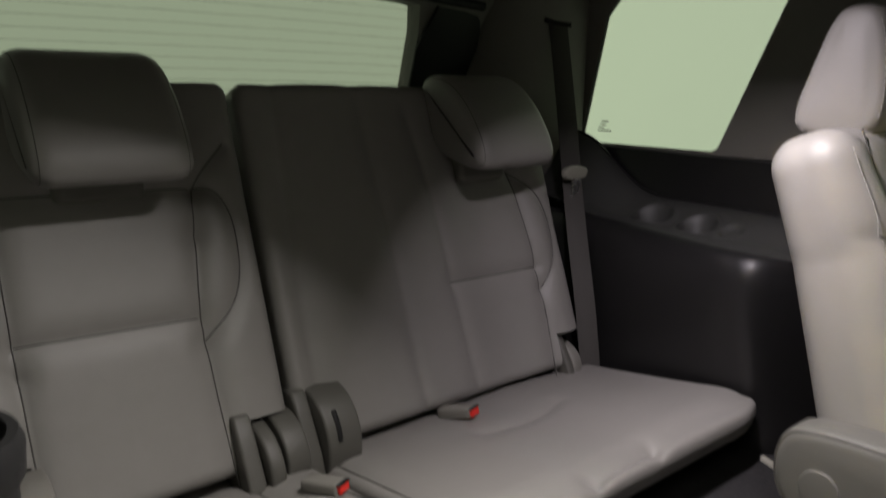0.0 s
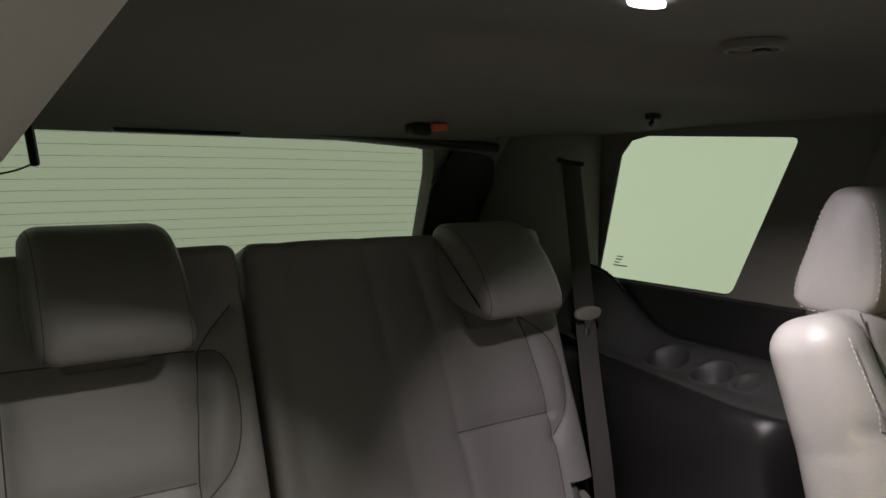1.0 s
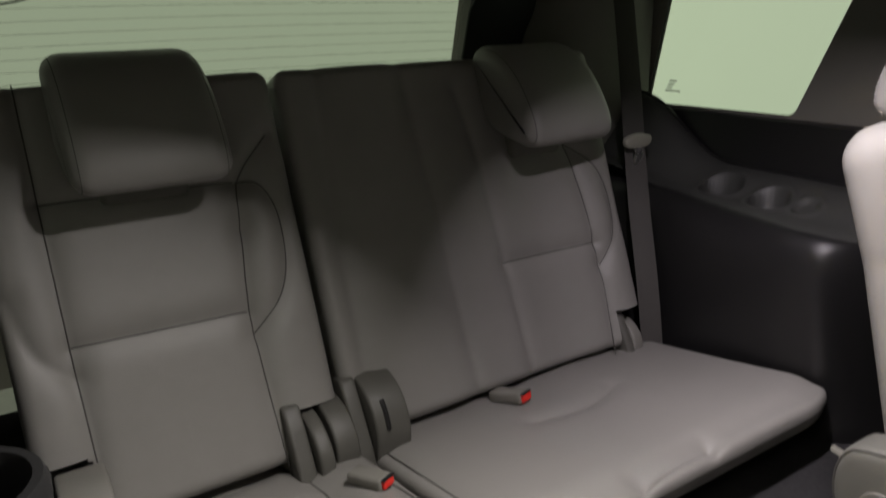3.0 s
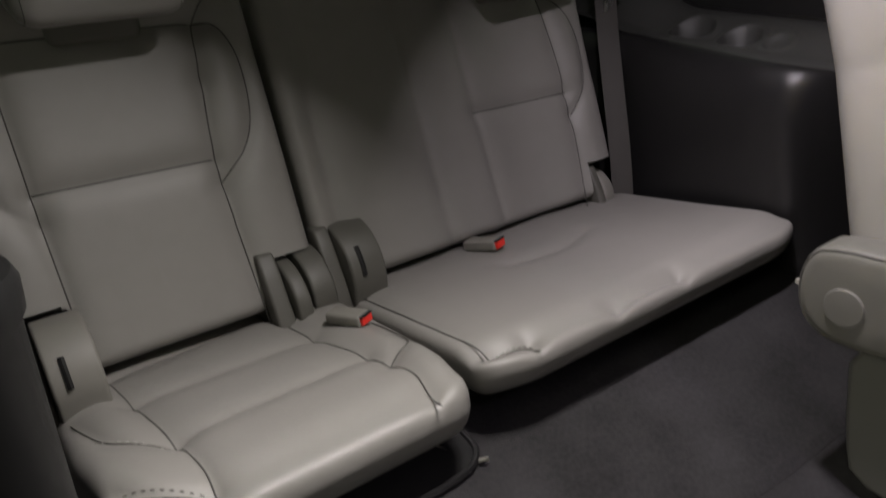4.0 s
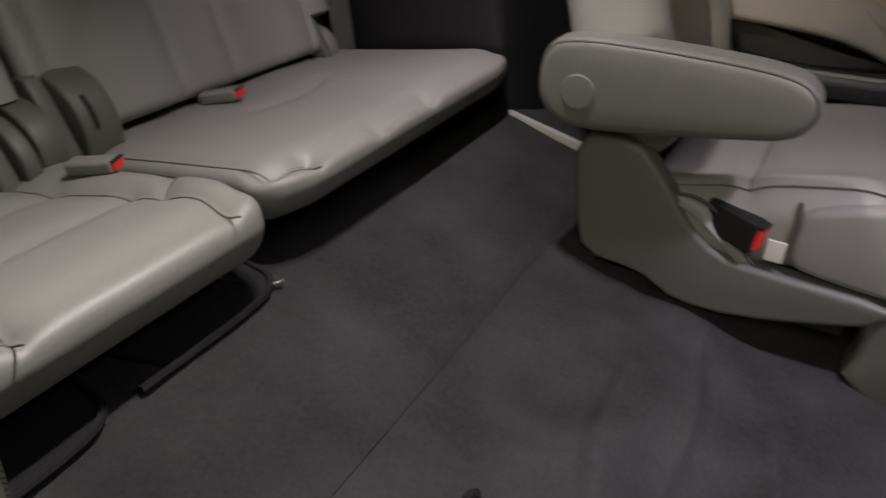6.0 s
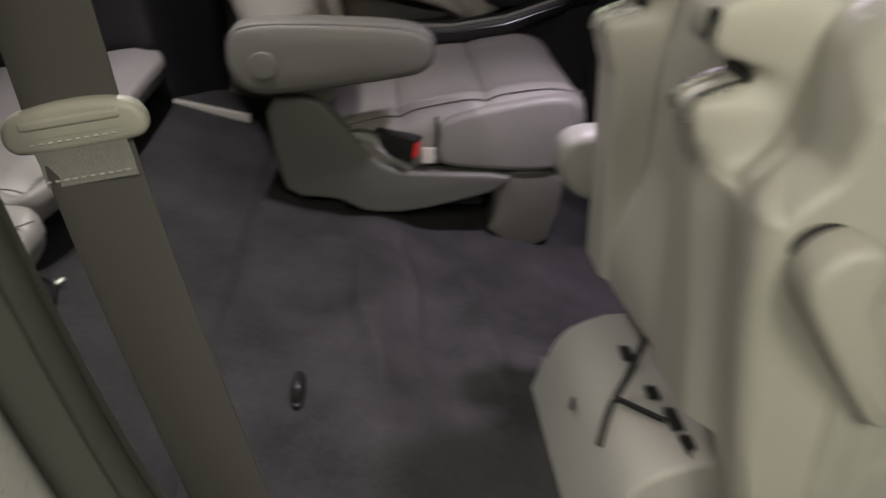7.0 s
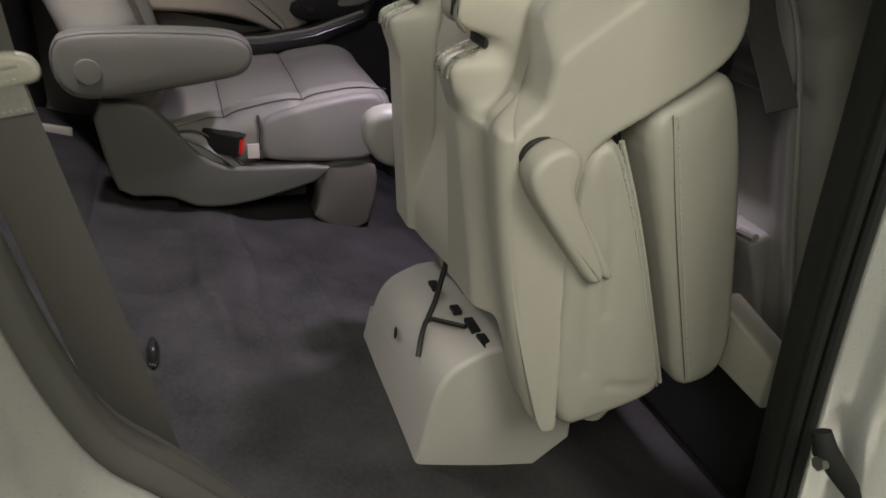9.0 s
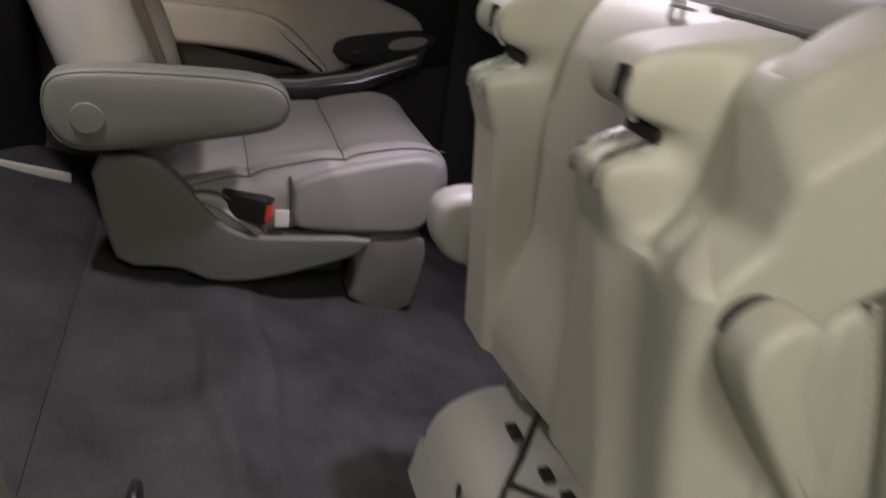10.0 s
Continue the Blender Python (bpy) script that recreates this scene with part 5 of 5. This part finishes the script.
# inner flank of the pan, turned forwards
start = len(verts2)
verts2 += [(x + 0.004, min(y, -0.40), z) for x, y, z in cols[-1]]
pf += [((len(cols) - 1) * n + j, start + j, start + j + 1, (len(cols) - 1) * n + j + 1) for j in range(n - 1)]
body = part("seat_pan", (verts2, pf), SHIELD, tc2, "stone grey moulded underside pan with latch rails", 75)
part("core", box((TX0 + 0.06, -0.56, 0.13), (TX1 - 0.03, -0.345, 0.56), 0.02, 0.1), BLACK, tc2, "dark inner frame")
for x0, x1 in ((-0.510, -0.450), (-0.240, -0.180)):
    # Black plate at the notch's back, deepening its shade by colour.
    part("latch_mouth", box((x0 + 0.006, -0.2785, 0.5425), (x1 - 0.006, -0.266, 0.5555), 0.003), BLACK, body, "dark latch mouth")
    lip = [(-0.266, 0.5415), (-0.244, 0.5335), (-0.230, 0.5265), (-0.2255, 0.519), (-0.2260, 0.507)]
    for x in (x0 + 0.014, x1 - 0.010):
        part("latch_jaw", ribbon([(x, y, z) for y, z in lip], [(1, 0, 0)] * 5, 0.007, 0.003), CHROME, body, "bright steel jaw")
    part("latch_slot", box((x0 + 0.004, -0.2305, 0.578), (x0 + 0.017, -0.2245, 0.602), 0.002), BLACK, body, "dark latch slot")
    part("latch_edge", tube([(x1 - 0.060, -0.2275, 0.598), (x1 - 0.060, -0.2235, 0.586), (x1 - 0.060, -0.2270, 0.573), (x1 - 0.060, -0.239, 0.5635)], 0.0022, 6, False, 1), CHROME, body, "bright steel edge")
part("striker_ring", tube([(-0.376, -0.338, 0.618), (-0.376, -0.337, 0.636), (-0.383, -0.338, 0.641), (-0.390, -0.339, 0.636), (-0.390, -0.340, 0.618)], 0.003, 8, False, 1), CHROME, tc2, "bright metal ring")
part("moulded_mark", join(*[box((-0.42 + 0.006 * i, -0.331 - 0.005 * (i % 2), 0.634), (-0.4185 + 0.006 * i, -0.322, 0.6362), 0.0004) for i in range(5)]), SHIELD_GREY, tc2, "small raised marks")
# folded cushion and backrest
cu = [(y - 0.011, z - 0.006) for y, z in [(-0.335, 0.470), (-0.375, 0.488), (-0.42, 0.40), (-0.50, 0.20), (-0.528, 0.118), (-0.50, 0.094), (-0.42, 0.074), (-0.362, 0.066), (-0.335, 0.25), (-0.33, 0.40)]]


def puffed(loop, x_out, x_in, r, puff, folds):
    """A padded end face: rim rounded by r, belly raised by puff, shallow folds along given lines."""
    pts, faces, nxt, d = grid_fill(loop, 0.006)
    f = sum(0.0028 * np.exp(-(line_dist(pts[:, 0], pts[:, 1], ln) / 0.008) ** 2) for ln in folds) if folds else np.zeros(len(pts))
    k = np.clip(1 - d / r, 0, 1)
    x = x_out + r * (1 - np.sqrt(np.clip(1 - k * k, 0, 1))) - puff * np.clip(d / 0.05, 0, 1) ** 0.7 + f
    verts = [(a, p[0], p[1]) for a, p in zip(x, pts)]
    back = {}
    for i in nxt:
        back[i] = len(verts)
        verts.append((x_in, pts[i][0], pts[i][1]))
    return verts, faces + [(j, i, back[i], back[j]) for i, j in nxt.items()]


cs = part("cushion", puffed(chaikin(cu, 2), TX0 + 0.002, TX1 - 0.02, 0.014, 0.006, [[(-0.37, 0.46), (-0.40, 0.36), (-0.41, 0.25)], [(-0.44, 0.13), (-0.50, 0.12)], [(-0.38, 0.30), (-0.40, 0.16)]]), LIT_LEATHER, tc2, "folded leather cushion", 60)
edge = chaikin([(-0.391, 0.474), (-0.441, 0.369), (-0.511, 0.184), (-0.537, 0.114)], 2, False)
part("piping", tube([(TX0 + 0.007, p[0] + 0.003, p[1]) for p in edge], 0.0034, 6), LIT_LEATHER, cs, "piped edge")
part("stitching", stitches([(TX0 - 0.0015, p[0] + 0.013, p[1]) for p in edge]), THREAD, cs, "pale topstitching")
bkp = [(y - 0.011, z - 0.006) for y, z in [(-0.395, 0.502), (-0.445, 0.532), (-0.492, 0.560), (-0.515, 0.535), (-0.545, 0.46), (-0.575, 0.36), (-0.612, 0.22), (-0.622, 0.165), (-0.612, 0.125), (-0.575, 0.108), (-0.545, 0.112), (-0.518, 0.20), (-0.44, 0.40)]]
e2 = chaikin([(-0.439, 0.506), (-0.479, 0.374), (-0.541, 0.194), (-0.566, 0.122)], 2, False)
bt = part("backrest", puffed(chaikin(bkp, 2), TX0 - 0.002, TX1 - 0.02, 0.016, 0.007, [[tuple(p) for p in e2]]), LIT_LEATHER, tc2, "backrest folded flat on the cushion", 60)
part("seam", tube([(TX0 - 0.0040, p[0], p[1]) for p in e2], 0.0007, 5), SEAM, bt)
part("stitching", stitches([(TX0 - 0.0062, p[0] - 0.006, p[1]) for p in e2]), THREAD, bt, "pale topstitching")
# leather roll over the top: lower end of the backrest
rp = [(-0.372, 0.600), (-0.378, 0.644), (-0.392, 0.672), (-0.425, 0.684), (-0.510, 0.688), (-0.540, 0.672), (-0.545, 0.610), (-0.535, 0.585), (-0.40, 0.580)]
ro = part("rolled_end", extr(rp, -0.582, -0.215, 0.014, "x", 2, 5, 0.006), LEATHER, tc2, "rolled leather lower end of the backrest")
rl = [p for p in chaikin(rp, 2) if p[1] > 0.60]
rl.sort(key=lambda p: -p[0])
for x in (-0.552, -0.250):
    part("seam", tube([(x, p[0], p[1] + 0.0004) for p in rl], 0.0015, 5), SEAM, ro)
part("seam", tube([(x, -0.4035, 0.6745) for x in np.linspace(-0.555, -0.245, 12)], 0.0013, 5), SEAM, ro)
strip = [np.array((x, -0.366 + 0.002 * noise.noise((x * 40, 1, 0)), 0.640 + 0.002 * noise.noise((x * 60, 2, 0)))) for x in np.linspace(-0.555, -0.395, 30)]
part("felt_strip", tube([p - np.array((0, 0, 0.003)) for p in strip], 0.0045, 8), FUZZ, tc2, "grey felt strip along the fold")
edge3 = [np.array((x, -0.546 + 0.003 * noise.noise((x * 30, 0, 3)), 0.678 + 0.003 * noise.noise((x * 35, 4, 0)) - 0.010 * ease((-0.50 - x) / 0.06))) for x in np.linspace(-0.585, -0.22, 70)]
part("felt_flap", tube(edge3, [0.0095 + 0.0018 * noise.noise((i * 0.9, 7, 1)) + 0.008 * ease((6 - i) / 6) for i in range(70)], 9), FUZZ, tc2, "fuzzy grey felt edge of the back panel")
part("back_panel", box((-0.58, -0.560, 0.30), (-0.22, -0.546, 0.664), 0.006, 0.05), CARPET_BACK, tc2, "black felt back panel")
# recliner lever
lev = [(-0.281 + (y + 0.252) * 1.05, 0.474 + (z - 0.502) * 1.0) for y, z in [(-0.298, 0.502), (-0.270, 0.498), (-0.252, 0.476), (-0.256, 0.450), (-0.284, 0.410), (-0.338, 0.336), (-0.352, 0.325), (-0.366, 0.333), (-0.356, 0.360), (-0.318, 0.425), (-0.306, 0.452), (-0.312, 0.480)]]
le = part("recliner_lever", extr([(y + 0.011, z + 0.005) for y, z in lev], -0.660, -0.616, 0.010, "x", 2, 5), SHIELD, tc2, "stone grey recliner lever")
# Black plate painted in for the shade between lever and shield.
part("pivot_recess", extr([(-0.279, 0.440), (-0.2695, 0.458), (-0.284, 0.476), (-0.315, 0.478), (-0.33, 0.44)], -0.624, -0.605, 0.001, "x", 2), BLACK, le, "dark gap behind the lever")
part("lever_blade", extr([(y + 0.022, z + 0.002) for y, z in [(-0.34, 0.44), (-0.364, 0.402), (-0.388, 0.367), (-0.428, 0.308), (-0.420, 0.300), (-0.37, 0.336)]], -0.650, -0.625, 0.004, "x", 1), SHIELD, le, "thin blade of the lever")
part("pivot_foot", tube([(-0.575, -0.47, 0.10), (-0.575, -0.47, 0.045), (-0.575, -0.47, 0.025), (-0.575, -0.47, 0.018)], [0.034, 0.030, 0.022, 0.008], 14), SHIELD, tc2, "rounded mount below the cushion")
part("armrest", extr([(-0.22, 0.36), (-0.31, 0.365), (-0.33, 0.30), (-0.31, 0.255), (-0.25, 0.26), (-0.215, 0.30)], -0.17, -0.115, 0.016, "x", 2, 4), LEATHER, tc2, "folded inner armrest")
part("hinge_arm", tube([(-0.385, -0.300, 0.225), (-0.392, -0.280, 0.13), (-0.402, -0.266, 0.104)], 0.0045, 8), BLACK, tc2, "black hinge rod")
# strap with ring on the far end
stp = thing("strap", (-0.57, -0.57, 0.4), "black pull strap hanging from a metal ring behind the front seat", "strap")
part("webbing", ribbon([(-0.560, -0.578, 0.636), (-0.585, -0.580, 0.59), (-0.625, -0.580, 0.545), (-0.652, -0.580, 0.512)], [(0.75, 0.66, 0.12)] * 4, 0.034, 0.003), WEB_DARK, stp)
part("ring", tube([(-0.530, -0.560, 0.652), (-0.540, -0.566, 0.660), (-0.556, -0.574, 0.648), (-0.560, -0.578, 0.638), (-0.545, -0.572, 0.640)], 0.002, 8, True, 1), CHROME, stp, "metal ring")

# floor bracket of the tumbled chair
sm = thing("seat_mount", (-0.36, -0.32, -0.08), "stone grey moulded cover over the chair's floor mount", "seat mount")
mp = [(-0.214, -0.085), (-0.226, -0.02), (-0.236, 0.055), (-0.250, 0.090), (-0.272, 0.112), (-0.33, 0.135), (-0.47, 0.125), (-0.48, -0.13)]
mv, mf = extr(mp, -0.534, -0.190, 0.009, "x", 1, 4)
part("cover", ([(x, y, z - 0.055 * ease((x + 0.30) / 0.14) * (z > 0.0)) for x, y, z in mv], mf), SHIELD_GREY2, sm)
part("slot", tube([(-0.444, -0.240, 0.066), (-0.436, -0.244, 0.078), (-0.418, -0.253, 0.092), (-0.40, -0.266, 0.105), (-0.43, -0.285, 0.114), (-0.46, -0.305, 0.123)], 0.0042, 6, False, 1), BLACK, sm, "curved dark slot")
part("screw_hole", ([(-0.348 + 0.008 * math.cos(a * math.pi / 8), -0.2328 - 0.0014 * math.sin(a * math.pi / 8), 0.046 + 0.011 * math.sin(a * math.pi / 8)) for a in range(16)], [tuple(range(16))]), BLACK, sm, "round screw hole", normals=False)
for x, y, w in ((-0.505, -0.318, 0.014), (-0.460, -0.316, 0.014), (-0.41, -0.308, 0.008), (-0.33, -0.300, 0.010)):
    z = 0.109 + 0.39 * (-0.272 - y) - 0.055 * ease((x + 0.30) / 0.14)
    part("opening", box((x - w * 1.3, y - 0.007, z - 0.006), (x + w * 1.3, y + 0.007, z + 0.0008), 0.001), BLACK, sm, "dark slot opening")

# floor striker hook
fh = thing("floor_hook", (-0.262, 0.142, 0.0), "glossy black floor striker loop in the carpet", "floor hook")
part("bezel", extr([(-0.300, 0.152), (-0.224, 0.152), (-0.224, 0.132), (-0.300, 0.132)], -0.006, 0.004, 0.003, "z", 2), GLOSS_BLACK, fh)
part("loop", tube([(-0.290, 0.142, 0.0), (-0.283, 0.142, 0.016), (-0.262, 0.142, 0.020), (-0.242, 0.142, 0.015), (-0.234, 0.142, 0.0)], 0.0055, 8, False, 2), GLOSS_BLACK, fh, "glossy black loop with worn top")

# ---------------------------------------------------------------- front seats
def front_seat(x, at, label):
    s = thing("front_seat", (x, -0.8, -0.2), label, "car seat", "front seats")
    V = np.array((0, 0.26, 0.965))
    flare = lambda v: np.column_stack((v[:, 0] * (1 - 0.34 * (v[:, 1] - 0.10)), v[:, 1], v[:, 2]))
    p = Pad(np.array((x, -0.750, 0.37)), (-1, 0, 0), V, (0.585, 0.69, 0.15), 0.055, lambda u, v: 0.006 * np.exp(-((np.abs(u) - 0.225) / 0.03) ** 2) - 0.030 * np.exp(-(u / 0.19) ** 8) * np.clip((0.16 - v) / 0.02, 0, 1) * np.clip((v + 0.05) / 0.04, 0, 1), [[(-0.245, -0.33), (-0.245, 0.27), (-0.19, 0.318), (0.19, 0.318), (0.245, 0.27), (0.245, -0.33)], [(-0.245, 0.24), (-0.29, 0.25)], [(0.245, 0.24), (0.29, 0.25)], [(-0.245, 0.17), (0.245, 0.17)], [(-0.215, 0.17), (-0.215, -0.33)], [(0.215, 0.17), (0.215, -0.33)]], warp=flare)
    b = part("backrest", p.shape(), LEATHER, s, "leather seat back with piped seams")
    wide = lambda u, v, h: p.o + u * (1 - 0.34 * (v - 0.10)) * p.U + v * p.V + (0.075 + h) * p.W
    part("piping", tube([wide(u, v, 0.002) for u, v in ((-0.245, -0.33), (-0.245, 0.0), (-0.245, 0.26), (-0.20, 0.312), (0.20, 0.312), (0.245, 0.26), (0.245, 0.0), (0.245, -0.33))], 0.003, 6, False, 2), LEATHER, b, "piped seam")
    part("map_pocket", Pad(wide(0, -0.19, 0.002), (-1, 0, 0), V, (0.42, 0.30, 0.022), 0.010, lambda u, v: 0.016 * np.exp(-(v - 0.15) ** 2 / 0.004), (), 0.02).shape(), LEATHER, b, "leather map pocket")
    part("pocket_rim", tube([wide(u, -0.035 - 0.018 * (1 - (u / 0.2) ** 2), 0.024) for u in np.linspace(-0.2, 0.2, 12)], 0.006, 8), LEATHER, b, "rolled pocket rim")
    hp2 = [(-0.735, 0.705), (-0.625, 0.700), (-0.600, 0.75), (-0.620, 0.86), (-0.69, 0.90), (-0.75, 0.86)]
    h = part("headrest", extr(hp2, x - 0.165, x + 0.165, 0.045, "x", 3, 5), LEATHER, s, "padded leather headrest")
    for e in (x - 0.115, x + 0.115):
        part("stitching", stitches([(e, q[0], q[1]) for q in inset(chaikin(hp2, 3), -0.0006)]), THREAD, h, "pale topstitching")
        part("seam", tube([(e - 0.004, q[0], q[1]) for q in inset(chaikin(hp2, 3), -0.0002)], 0.0009, 5, True), SEAM, h)
    for e in (x - 0.07, x + 0.07):
        part("headrest_post", tube([(e, -0.68, 0.64), (e, -0.675, 0.73)], 0.008, 10), CHROME, s, "chrome post")
    part("cushion", box((x - 0.26, -1.27, 0.03), (x + 0.26, -0.78, 0.19), 0.05, 0.05), LEATHER, s, "leather cushion")
    part("base", box((x - 0.24, -1.2, -0.19), (x + 0.24, -0.76, 0.05), 0.02, 0.1), BLACK, s, "dark seat base")
    return s


front_seat(-0.385, 0, "grey leather front passenger seat with map pocket")
front_seat(0.42, 0, "grey leather driver's seat with padded headrest")
solid("pillar_foot_trim", extr([(-0.585, 0.215), (-0.712, 0.190), (-0.716, 0.115), (-0.62, 0.12)], -0.68, -0.635, 0.008, "y", 0), GRIP, "pale lower trim piece behind the front seat", "trim")
